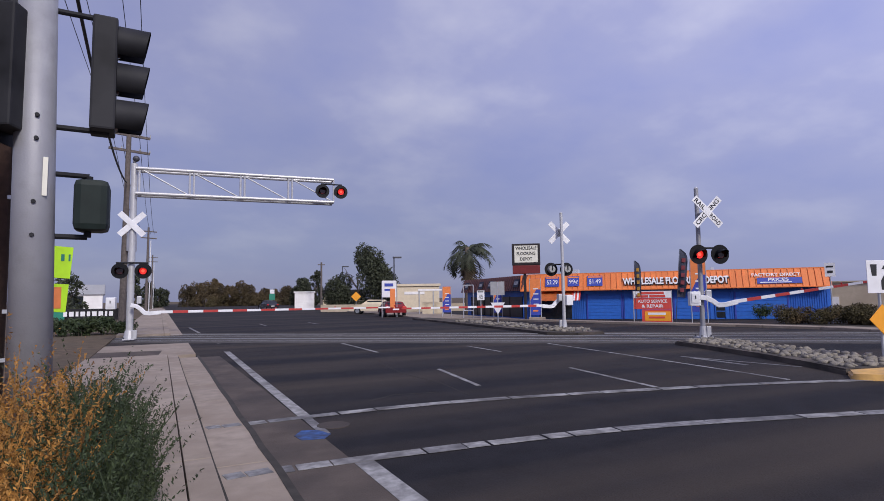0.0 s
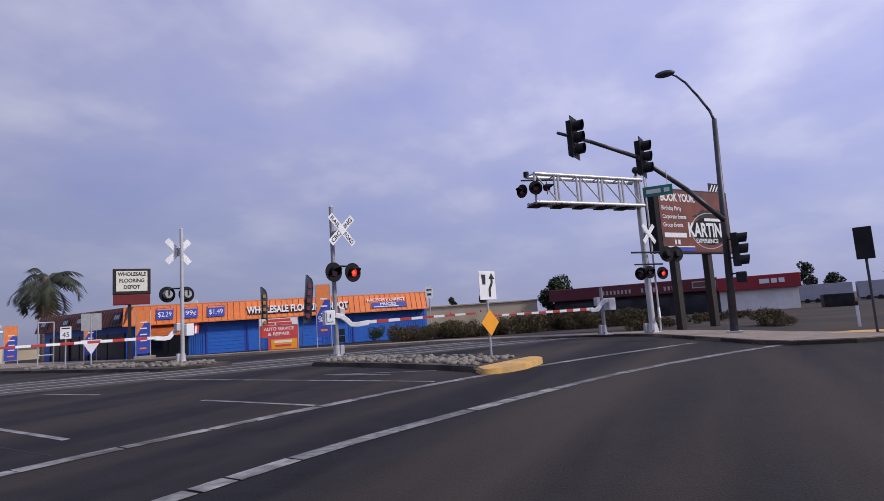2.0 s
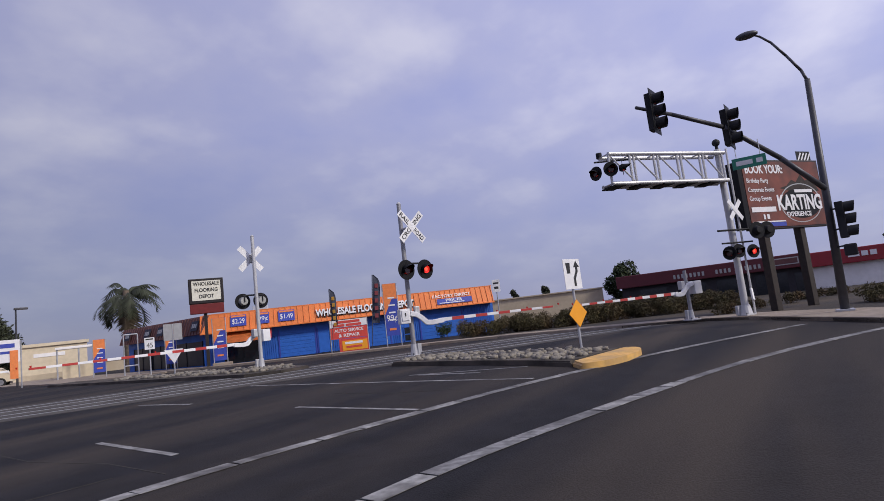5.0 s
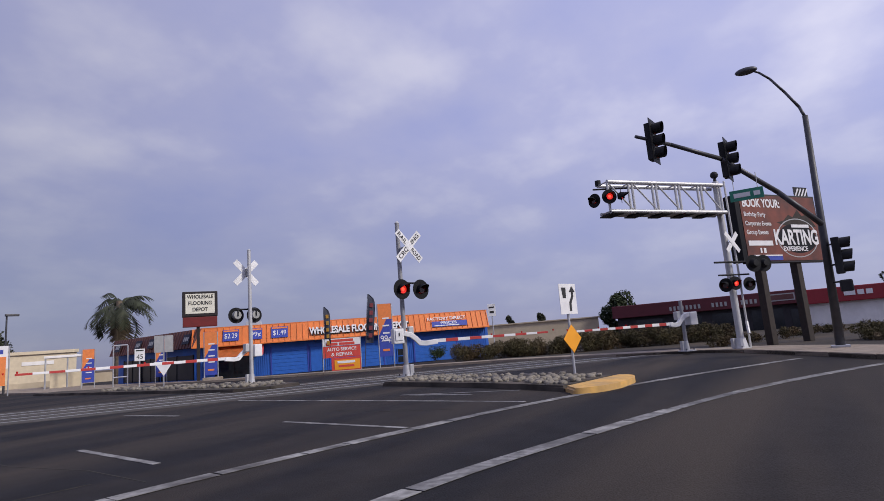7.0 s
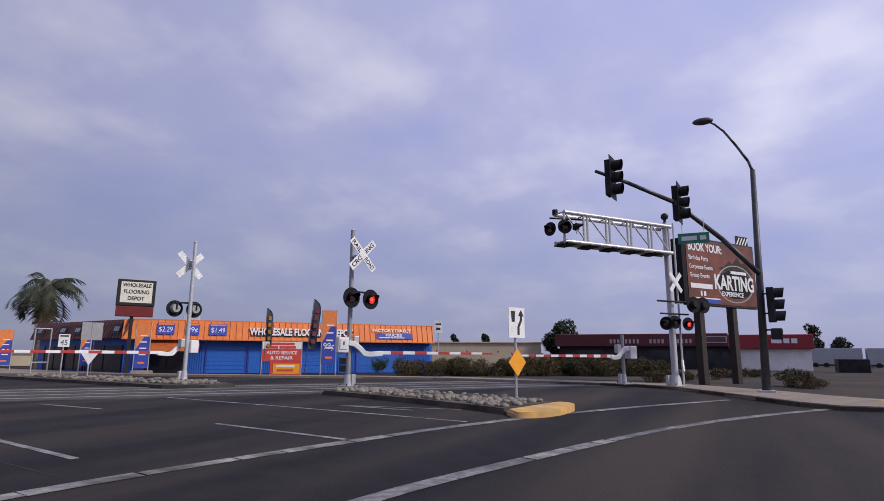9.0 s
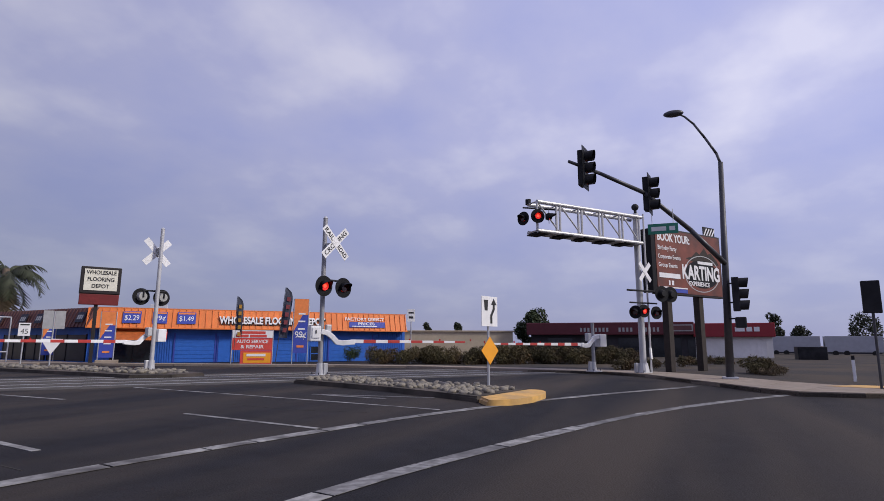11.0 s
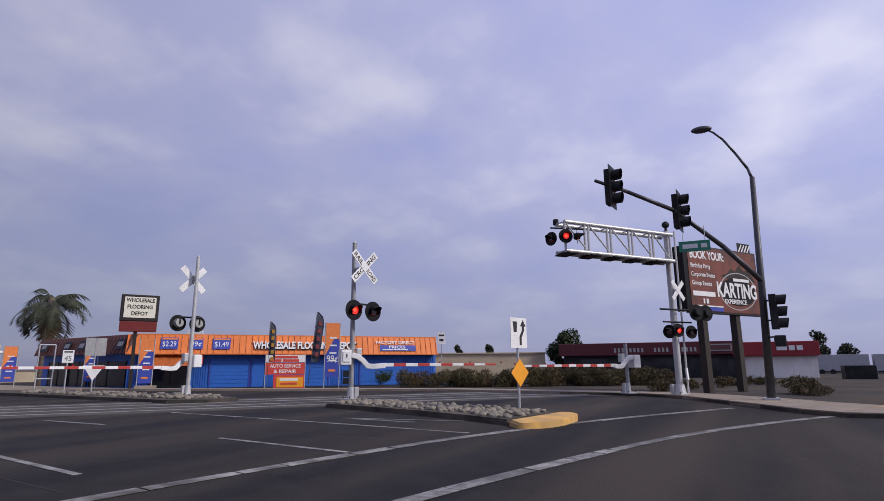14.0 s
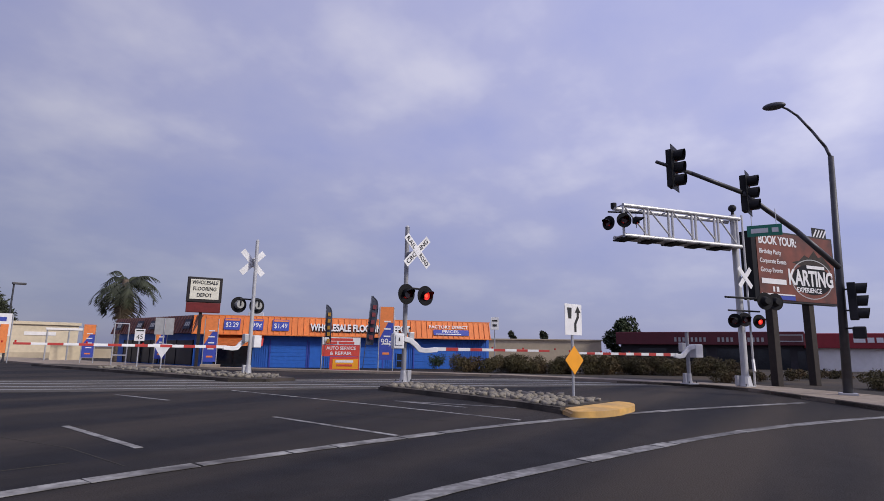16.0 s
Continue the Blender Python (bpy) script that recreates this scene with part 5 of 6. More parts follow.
def feather_flag(m, h, w, mat, trim, label):
    ff = thing("feather_flag", m, label, "feather flag", "feather flags")
    bm = rod(bm_new(), (0, 0, 0), (0, 0, h), 0.02, 0.012, 8)
    part("pole", bm, DARK_POLE, ff)
    bm = bm_new()
    n = 12
    rows = []
    for i in range(n + 1):
        q = i / n
        z = h * 0.35 + q * h * 0.65
        wd = w * min(1, 0.9 + 0.1 * q) * (1 if q < 0.75 else math.sqrt(max(0.02, 1 - ((q - 0.75) / 0.25) ** 2)))
        rows.append([bm.verts.new((0.02 + wd * k / 3, 0.05 * math.sin(q * 6 + k), z)) for k in range(4)])
    for a, b in zip(rows, rows[1:]):
        for k in range(3):
            bm.faces.new((a[k], a[k + 1], b[k + 1], b[k]))
    part("cloth", bm, mat, ff)
    for k in range(5):
        bm = box(bm_new(), (0.02 + w * 0.5, -0.06, h * (0.45 + 0.1 * k)), (w * 0.45, 0.01, h * 0.055))
        part("print", bm, trim, ff)
    return ff


feather_flag(pose(22.3, 22.25, 0, 0, 0, -50), 3.4, 0.32, BANNER_NAVY, FLAG_GOLD, "dark and gold feather flag before the store")
feather_flag(pose(23.6, 20.75, 0, 0, 5, -50), 3.95, 0.42, BANNER_NAVY, FLAG_RED, "dark and wine red feather flag before the store")
TS = thing("banner_stand", pose(22.85, 21.6, 0, 0, 0, -49), "stacked red and white advertising banners in a frame", "banner stand")
for z0, z1, mat in ((1.35, 1.72, SIGNAL_WHITE), (0.75, 1.33, BANNER_RED), (0.02, 0.73, BANNER_RED)):
    bm = panel(bm_new(), -0.95 if z0 > 0.5 else -0.55, 0.95, z0, z1, 0, 0.02)
    part("banner", bm, mat, TS)
for x in (-0.97, 0.97):
    bm = rod(bm_new(), (x, 0.03, 0), (x, 0.03, 1.75), 0.025, seg=8)
    part("post", bm, GALV, TS)
bars("word_bar", (1.2,), 0.13, -0.6, -0.006, 1.61, BANNER_RED, TS)
bars("word_bar", (0.6, 0.8), 0.13, -0.8, -0.006, 1.44, BANNER_RED, TS)
lettering("letters", "AUTO SERVICE", 1.5, 0.17, 0, -0.004, 1.17, BB_WHITE, TS, bold=0.02)
lettering("letters", "& REPAIR", 1.1, 0.17, 0, -0.004, 0.91, BB_WHITE, TS, bold=0.02)
bm = panel(bm_new(), -0.4, 0.9, 0.12, 0.62, -0.012, 0.01)
part("yellow_panel", bm, SIGN_AMBER, TS)
bars("word_bar", (0.9,), 0.12, -0.25, -0.018, 0.5, BB_WHITE, TS)
bars("word_bar", (0.8,), 0.1, -0.2, -0.018, 0.3, BANNER_RED, TS)

# ---- buildings farther off ----
def plain_building(name, m, w, d, h, wall, label, roof=None, band=0.3, openings=(), category="building"):
    b = thing(name, m, label, category)
    bm = box(bm_new(), (w / 2, d / 2, h / 2 - 0.05), (w, d, h))
    part("wall", bm, wall, b)
    bm = box(bm_new(), (w / 2, d / 2, h + band / 2 - 0.06), (w + 0.3, d + 0.3, band))
    part("roof", bm, roof or wall, b)
    for x0, x1, z0, z1, mat, nm in openings:
        bm = panel(bm_new(), x0, x1, z0, z1, -0.04, 0.05)
        part(nm, bm, mat, b)
    return b


tan = plain_building("warehouse", pose(53.5, 30.5, 0, 0, 0, -69), 13.5, 10, 2.45, TAN_WALL, "long low tan warehouse behind the brush", band=0.12, openings=((0.4, 1.6, 0.3, 1.1, WHITE_WALL, "loading_door"),), category="warehouse")
tire = thing("tire_store", pose(50.7, 14.1, 0, 0, 0, -87), "low dark tire store with red fascia and white side", "store")
bm = box(bm_new(), (6.8, 6, 1.0), (13.6, 12, 2.1))
part("wall", bm, FRONT_SHADED, tire)
bm = box(bm_new(), (16.4, 6, 0.95), (5.6, 12, 2.0))
part("wall", bm, WHITE_WALL, tire, "white painted block wall")
bm = box(bm_new(), (6.6, 5.6, 2.45), (13.8, 12.4, 1.05), bevel=0.05)
part("fascia", bm, RED_ROOF_SHADED, tire, "red fascia with its shade painted in")
bm = box(bm_new(), (16.4, 5.7, 2.3), (5.9, 12.3, 1.1), bevel=0.05)
part("fascia", bm, RED_ROOF, tire)
for x0, n in ((4.4, 8), (7.6, 4), (9.4, 5)):
    for k in range(n):
        bars("sign_bar", (0.17,), 0.34, x0 + k * 0.313, -0.65, 2.35, SIGN_BACK, tire)
bm = panel(bm_new(), 11.6, 13.4, 2.2, 2.75, -0.66, 0.04)
part("sign_frame", bm, SIGN_BACK, tire)
bm = panel(bm_new(), 11.68, 13.32, 2.28, 2.67, -0.67, 0.02)
part("sign_face", bm, MAROON_SHADED, tire)
bars("sign_bar", (0.7, 0.4, 0.4), 0.36, 16.5, -0.5, 2.35, BB_WHITE, tire, gap=0.35)
for x in (1.5, 4.5, 7.5, 10.3):
    bm = panel(bm_new(), x, x + 2.2, 0.05, 1.65, -0.04, 0.05)
    part("bay_door", bm, GLASS_DARK, tire)
bm = panel(bm_new(), 13.0, 13.5, 0.05, 1.5, -0.06, 0.05)
part("window", bm, GLASS_DARK, tire)
for i in range(16):
    bm = box(bm_new(), (13.8 + i * 0.33, -0.01, 0.95), (0.03, 0.03, 1.8))
    part("wall_joint", bm, WHITE_WALL, tire)
for k in range(6):
    tr = thing("freight_trailer", pose(75.0 - k * 0.55, -7.6 - k * 5.6, 0.0, 0, 0, -97), "grey box trailer parked in a row", "trailer", "parked trailers")
    bm = box(bm_new(), (2.6, 1.2, 1.25), (5.2, 2.4, 1.75), bevel=0.03)
    part("box_body", bm, GREY_PANEL, tr)
    bm = box(bm_new(), (2.6, 1.2, 0.3), (4.8, 2.0, 0.2))
    part("chassis", bm, DARK_POLE, tr)
    for x in (0.9, 1.9, 4.4):
        bm = rod(bm_new(), (x, -0.02, 0.28), (x, 0.3, 0.28), 0.28, seg=14)
        part("wheel", bm, TYRE, tr)
bm = box(bm_new(), (48.2, -6.9, 0.5), (1.5, 1.8, 1.0), bevel=0.05)
tagged(link("dumpster", bm, BLACK_MATT), "dark metal dumpster beside the store", "dumpster")
plain_building("shop_building", pose(21.4, 56.3, 0, 0, 0, -22), 5.2, 8, 2.85, CREAM_WALL, "cream stucco shop building", band=0.25, openings=((0.3, 4.9, 0.05, 0.5, TAN_WALL, "planter"), (1.4, 3.6, 1.9, 2.2, WHITE_WALL, "sign_band")), category="shop")
plain_building("shop_building", pose(16.8, 83.3, 0, 0, 0, -14), 2.8, 10, 2.6, WHITE_WALL, "white rendered building by the road", band=0.15, category="shop")
plain_building("shop_building", pose(20.8, 82.3, 0, 0, 0, -14), 6.0, 10, 2.0, CREAM_WALL, "cream shop with a dark overhanging roof", roof=BLACK_MATT, band=0.95, openings=((1.5, 4.5, 2.15, 2.8, SIGN_BACK, "sign_band"), (0.6, 2.0, 0.1, 1.7, GLASS_DARK, "window"), (3, 5, 0.1, 1.7, GLASS_DARK, "window")), category="shop")
plain_building("house", pose(-12.15, 59.5, 0, 0, 0, 4), 6.5, 9, 2.3, WHITE_WALL, "white house with a grey roof across the tracks", roof=GREY_PANEL, band=0.9, openings=((1.0, 2.4, 0.9, 2.1, GLASS_DARK, "window"), (3.5, 5.0, 0.9, 2.1, GLASS_DARK, "window")), category="house")
HS = thing("hedge_sign", pose(-6.1, 33.3, 0.0, 0, 0, -4), "long low green and dark rental sign behind a hedge", "store sign")
bm = panel(bm_new(), 0, 3.6, 0.62, 1.2, 0, 0.08)
part("board", bm, BLACK_MATT, HS)
bm = panel(bm_new(), 0, 0.9, 0.62, 1.2, -0.02, 0.02)
part("green_block", bm, SIGN_GREEN, HS)
bars("word_bar", (0.16, 0.2, 0.12, 0.2, 0.14, 0.2, 0.2, 0.1, 0.18), 0.24, 0.85, -0.026, 0.95, BB_WHITE, HS, gap=0.35)
for x in (0.3, 3.3):
    bm = box(bm_new(), (x, 0.05, 0.3), (0.1, 0.1, 0.64))
    part("leg", bm, BLACK_MATT, HS)


def street_lamp(x, y, h, reach, turn):
    sl = thing("parking_lamp", pose(x, y, 0, 0, 0, turn), "tall dark parking lot lamp with a flat head", "street lamp", "parking lamps")
    bm = rod(bm_new(), (0, 0, 0), (0, 0, h), 0.07, 0.05, 10)
    part("pole", bm, DARK_POLE, sl)
    bm = box(bm_new(), (reach / 2, 0, h), (reach + 0.2, 0.3, 0.14), bevel=0.03)
    part("lamp_head", bm, DARK_POLE, sl)


street_lamp(17.15, 44.8, 5.05, 0.55, -15)
street_lamp(20.7, 72.1, 5.8, 0.7, -15)
PB = thing("shop_sign_board", pose(15.2, 42.3, 0, 0, 0, -20), "white advertising board with blue and orange print", "advertising board")
for x in (-0.1, 1.1):
    bm = rod(bm_new(), (x, 0.05, 0), (x, 0.05, 2.9), 0.035, seg=8)
    part("post", bm, GALV, PB)
bm = panel(bm_new(), -0.1, 1.05, 1.6, 2.95, 0, 0.03)
part("board", bm, BB_WHITE, PB)
bars("print_bar", (0.7,), 0.25, 0.1, -0.006, 2.6, BANNER_BLUE, PB)
bars("print_bar", (0.8,), 0.15, 0.1, -0.006, 2.2, BANNER_BLUE, PB)
bm = panel(bm_new(), 0.55, 0.95, 0.6, 2.3, -0.03, 0.02)
part("orange_banner", bm, BANNER_ORANGE, PB)
YS = post_sign(pose(17.9, 57.7, 0, 0, 0, -20), "yellow diamond warning sign on a post", 2.2)
bm = box(bm_new(), (0, -0.04, 1.75), (0.75, 0.012, 0.75), Matrix.Rotation(radians(45), 3, "Y"))
part("diamond_board", bm, SIGN_AMBER, YS)
GS = post_sign(pose(15.6, 95, 0, 0, 0, -10), "green and white road sign beside the road", 3.4)
bm = panel(bm_new(), -0.45, 0.45, 1.5, 2.5, -0.05, 0.02)
part("sign_board", bm, SIGN_GREEN, GS)
bm = panel(bm_new(), -0.35, 0.35, 2.55, 3.2, -0.05, 0.02)
part("sign_board", bm, SIGNAL_WHITE, GS)
CN = thing("carport", pose(20.9, 45.2, 0, 0, 0, -28), "small white flat roofed canopy on thin posts", "carport")
bm = box(bm_new(), (0, 0, 2.2), (2.3, 2.0, 0.16), bevel=0.02)
part("roof", bm, WHITE_WALL, CN)
for x in (-1.05, 0.2, 1.05):
    bm = rod(bm_new(), (x, -0.9, 0), (x, -0.9, 2.14), 0.05, seg=8)
    part("post", bm, GALV, CN)
bm = box(bm_new(), (0.1, 0.4, 0.55), (1.9, 0.25, 1.1), bevel=0.02)
part("low_wall", bm, CREAM_WALL, CN)
FR = thing("pipe_rack", pose(18.6, 33.6, 0, 0, 0, -30), "galvanised pipe frame beside the store wall", "pipe frame")
for a, b in (((0, 0, 0), (0, 0, 2.35)), ((-0.7, 0, 2.35), (0, 0, 2.35)), ((-0.7, 0, 0.6), (0, 0, 0.6)), ((-0.7, 0, 0), (-0.7, 0, 2.35))):
    bm = rod(bm_new(), a, b, 0.035, seg=8)
    part("pipe", bm, GALV, FR)
bm = box(bm_new(), (0, 0, 0), (26, 0.25, 0.9))
lw = link("low_wall", bm, TAN_WALL)
lw.matrix_basis = pose(26.5, 58, 0.4, 0, 0, -38)
tagged(lw, "low tan boundary wall behind the road", kind="structure")
bm = prism(bm_new(), [(15.9, 36), (18.5, 31), (20.2, 30.5), (22, 46), (24, 90), (21, 90), (17.2, 45)], -0.06, 0.09)
tagged(link("pavement_far", bm, CONCRETE), "pale pavement along the far side", kind="structure")


# ---- plants ----
def leaves(name, blobs, count, size, mat, seed, parent=None, stretch=(1.0, 1.0), up=0.0):
    """Many small leaf blades scattered in soft blobs (x, y, z, rx, ry, rz)."""
    rnd = np.random.RandomState(seed)
    w = np.array([b[3] * b[4] * b[5] for b in blobs]) ** 0.7
    pick = rnd.choice(len(blobs), count, p=w / w.sum())
    b = np.array(blobs)[pick]
    d = rnd.normal(size=(count, 3))
    d /= np.linalg.norm(d, axis=1, keepdims=True)
    r = rnd.uniform(0.45, 1.0, (count, 1)) ** 0.6 * rnd.uniform(0.9, 1.12, (count, 1))
    c = b[:, :3] + d * r * b[:, 3:]
    a = rnd.normal(size=(count, 3))
    a[:, 2] += up
    a /= np.linalg.norm(a, axis=1, keepdims=True)
    o = np.cross(a, rnd.normal(size=(count, 3)))
    o /= np.linalg.norm(o, axis=1, keepdims=True)
    s = size * rnd.uniform(0.6, 1.4, (count, 1))
    p = np.stack([c - a * s * stretch[0], c + o * s * 0.4 * stretch[1], c + a * s * stretch[0], c - o * s * 0.4 * stretch[1]], 1).reshape(-1, 3)
    me = bpy.data.meshes.new(name)
    me.from_pydata(p.tolist(), [], np.arange(count * 4).reshape(-1, 4).tolist())
    me.materials.append(mat)
    ob = new(name, me)
    if parent:
        ob.parent = parent
    return ob


def blob_set(seed, n, cx, cy, z0, z1, rx, ry, r):
    rnd = random.Random(seed)
    out = []
    for _ in range(n):
        a, q = rnd.uniform(0, 6.283), math.sqrt(rnd.random())
        k = r * rnd.uniform(0.6, 1.25)
        out.append((cx + rx * q * math.cos(a), cy + ry * q * math.sin(a), rnd.uniform(z0, z1), k, k, k * 0.8))
    return out


def tree(name, x, y, h, width, mat, seed, label, trunk=0.3, leaf=0.12, count=5200, low=0.2):
    t = thing(name, pose(x, y, 0), label, "tree")
    bm = rod(bm_new(), (0, 0, -0.05), (0.05, 0.02, h * 0.55), trunk / 2, trunk / 4, 10)
    rnd = random.Random(seed)
    for _ in range(6):
        a = rnd.uniform(0, 6.28)
        rod(bm, (0.02, 0.01, h * rnd.uniform(0.25, 0.45)), (width * 0.2 * math.cos(a), width * 0.2 * math.sin(a), h * rnd.uniform(0.5, 0.72)), trunk / 6, trunk / 14, 6)
    part("trunk", bm, BARK, t)
    blobs = []
    for i in range(26):
        q = i / 25
        z = h * (low + (0.97 - low) * q)
        wd = width * 0.5 * (0.55 + 0.9 * math.sin(math.pi * min(1, q * 0.85 + 0.12))) * 0.62
        a = rnd.uniform(0, 6.28)
        k = width * rnd.uniform(0.13, 0.24)
        blobs.append((wd * 0.8 * math.cos(a), wd * 0.8 * math.sin(a), z - k * 0.3, k, k, k * 1.15))
    leaves("crown", blobs, count, leaf, mat, seed, t)
    return t


tree("tree", 20.9, 66.4, 7.6, 8.0, LEAF_DARK, 11, "tall dense dark green tree behind the road", leaf=0.17, count=15000, low=0.12)
tree("tree", 26.2, 70.5, 5.0, 3.8, LEAF_DARK, 12, "dark green tree beside a taller one", leaf=0.2)
tree("tree", 19.3, 90.0, 4.6, 3.6, LEAF_DARK, 13, "dark green tree behind low shops", leaf=0.24)
tree("tree", 59.5, 15.9, 4.5, 3.9, LEAF, 14, "round green tree behind the tire store", leaf=0.17, low=0.2)
for x, y, h, w, s in ((99, -11.8, 5.8, 2.6, 21), (98.5, -15.2, 3.9, 3.0, 22), (97.0, -22.8, 5.3, 4.4, 23), (95, -29, 4.6, 4.0, 24), (62, 25.5, 3.5, 1.2, 25), (60, 28.5, 3.4, 1.0, 26)):
    tree("tree", x, y, h, w, LEAF_DARK, s, "small dark tree far across the lots", leaf=0.2, count=2600, low=0.08)
rndt = random.Random(5)
for i in range(15):
    px = 5.7 + i * 2.05
    tree("tree", px, 158 + rndt.uniform(-6, 10), 4.0 + 2.4 * math.sin(math.pi * min(1, (i + 1) / 9)) + rndt.uniform(-0.9, 0.9) if i < 9 else 3.9 + rndt.uniform(-0.8, 1.0), rndt.uniform(3.6, 5.4), LEAF_AUTUMN, 40 + i, "rusty green roadside tree in the distance", leaf=0.2, count=5200, low=0.05)
for x, y, h in ((-3.0, 140, 5.5), (-5.0, 118, 6.0), (-1.2, 170, 5.0), (0.3, 185, 5.0), (29, 120, 7.5)):
    tree("tree", x, y, h, 3.0, LEAF_DARK, int(h * 10) + int(x), "dark tree far along the road", leaf=0.28, count=1800, low=0.05)
tree("tree", -6.5, 44, 3.4, 2.6, LEAF_DARK, 61, "dark shrub tree behind the railway", leaf=0.14, count=1600, low=0.1)

# fan of drooping fronds on the palm
PALM = thing("palm_tree", pose(23.8, 43.7, 0), "palm with drooping green fronds and a shag of dead leaves", "palm tree")
bm = bm_new()
for k in range(10):
    rod(bm, (0, 0, k * 0.6), (0, 0, k * 0.6 + 0.62), 0.3 - 0.008 * k, 0.27 - 0.008 * k, 12)
part("trunk", bm, BARK, PALM)
rndp = random.Random(9)


def frond(az, lift, length, mat, fold, seed):
    rnd = random.Random(seed)
    v, f = [], []
    d = Vector((math.cos(az), math.sin(az), 0))
    s = Vector((-d.y, d.x, 0))
    p, tilt = Vector((0, 0, 5.4)), lift
    n = 16
    step = length / n
    for i in range(n):
        q = p + (d * math.cos(tilt) + Vector((0, 0, math.sin(tilt)))) * step
        b = len(v)
        v += [p + s * 0.02, p - s * 0.02, q - s * 0.02, q + s * 0.02]
        f.append((b, b + 1, b + 2, b + 3))
        if i > 2:
            for side in (-1, 1):
                ll = 0.75 * math.sin(math.pi * (i + 1) / (n + 2)) + 0.12
                tip = q + s * side * ll * 0.75 + d * ll * 0.35 - Vector((0, 0, ll * fold * rnd.uniform(0.6, 1.2)))
                b = len(v)
                v += [p, q, tip]
                f.append((b, b + 1, b + 2))
        p, tilt = q, tilt - fold * 0.16 - 0.02
    me = bpy.data.meshes.new("frond")
    me.from_pydata([tuple(x) for x in v], [], f)
    me.materials.append(mat)
    ob = new("frond", me)
    ob.parent = PALM
    return ob


for k in range(30):
    frond(k * 2.399 + rndp.uniform(-0.2, 0.2), -0.15 + 1.55 * (k * 11 % 30) / 29, rndp.uniform(2.6, 3.2), PALM_LEAF, rndp.uniform(0.6, 0.95), k)
for k in range(14):
    frond(k * 2.1 + rndp.uniform(-0.2, 0.2), rndp.uniform(-1.3, -0.5), rndp.uniform(1.9, 3.2), PALM_DEAD, rndp.uniform(0.3, 0.6), 100 + k)


def bush(name, m, blobs, count, size, mat, label, seed, category="bush", group="", stretch=(1.0, 1.0), up=0.0):
    b = thing(name, m, label, category, group)
    leaves("foliage", blobs, count, size, mat, seed, b, stretch, up)
    bm = bm_new()
    rnd = random.Random(seed)
    for k in range(10):
        q = rnd.choice(blobs)
        rod(bm, (q[0] * 0.85, q[1] * 0.85, -0.05), (q[0], q[1], q[2]), 0.012, 0.006, 5)
    tagged(part("stem", bm, BARK, b), kind="stuff")
    return b


# near weeds: golden and green, as stems with many small leaflets
def weeds(m, rx, ry, h, stems, leaflets, leaf, mat, label, seed, curl=0.25, full=0.25, slope=0.0):
    w = thing("weed_clump", m, label, "weeds", "roadside weeds")
    rnd = np.random.RandomState(seed)
    ang, q = rnd.uniform(0, 2 * np.pi, stems), np.sqrt(rnd.uniform(0, 1, stems))
    base = np.stack([rx * q * np.cos(ang), ry * q * np.sin(ang), np.zeros(stems)], 1)
    clump = 0.72 + 0.28 * np.sin(base[:, 0] * 9 + seed) * np.cos(base[:, 1] * 6)
    top = h * rnd.uniform(0.55, 1.0, stems) * clump * (1 - 0.35 * q ** 3) + slope * base[:, 0]
    lean = rnd.normal(0, curl, (stems, 2)) * top[:, None] + base[:, :2] * 0.18
    verts, faces = [], []
    s = np.repeat(np.arange(stems), leaflets)
    f = np.clip(rnd.uniform(full, 1.03, len(s)), 0, 1.03)
    c0 = base[s] + np.stack([lean[s, 0] * f ** 2, lean[s, 1] * f ** 2, top[s] * f], 1)
    spread = leaf * 1.4 * (1.15 - f)[:, None]
    c0 += rnd.normal(size=(len(s), 3)) * spread
    a = rnd.normal(size=(len(s), 3)) * 0.8 + np.array([0, 0, 0.8])
    a /= np.linalg.norm(a, axis=1, keepdims=True)
    o = np.cross(a, rnd.normal(size=(len(s), 3)))
    o /= np.linalg.norm(o, axis=1, keepdims=True)
    k = leaf * rnd.uniform(0.5, 1.3, (len(s), 1))
    p = np.stack([c0 - a * k, c0 + o * k * 0.3, c0 + a * k, c0 - o * k * 0.3], 1).reshape(-1, 3)
    me = bpy.data.meshes.new("foliage")
    me.from_pydata(p.tolist(), [], np.arange(len(p)).reshape(-1, 4).tolist())
    me.materials.append(mat)
    ob = new("foliage", me)
    ob.parent = w
    bm = bm_new()
    for i in range(0, stems, max(1, stems // 90)):
        mid = base[i] + np.array([lean[i, 0] * 0.25, lean[i, 1] * 0.25, top[i] * 0.5])
        end = base[i] + np.array([lean[i, 0], lean[i, 1], top[i]])
        rod(bm, base[i] - np.array([0, 0, 0.03]), mid, 0.006, 0.004, 4)
        rod(bm, mid, end, 0.004, 0.002, 4)
    tagged(part("stem", bm, DRY if mat is DRY else LEAF, w), kind="stuff")
    return w


weeds(pose(-1.95, 4.4, 0.1), 0.58, 1.25, 1.36, 760, 66, 0.017, DRY, "dry golden weeds with feathery seed heads", 1, 0.2, 0.1)
weeds(pose(-1.3, 4.2, 0.1), 0.34, 1.45, 1.2, 720, 70, 0.016, LEAF, "feathery green weeds over the pavement edge", 2, 0.22, 0.06, -0.5)
weeds(pose(-1.62, 3.0, 0.1), 0.25, 0.75, 0.92, 420, 60, 0.015, DRY, "low dry golden weeds by the kerb", 3, 0.18, 0.08)
weeds(pose(-1.12, 2.7, 0.1), 0.21, 0.72, 0.63, 380, 60, 0.014, LEAF, "low feathery green weeds by the kerb", 7, 0.22, 0.04, -0.5)
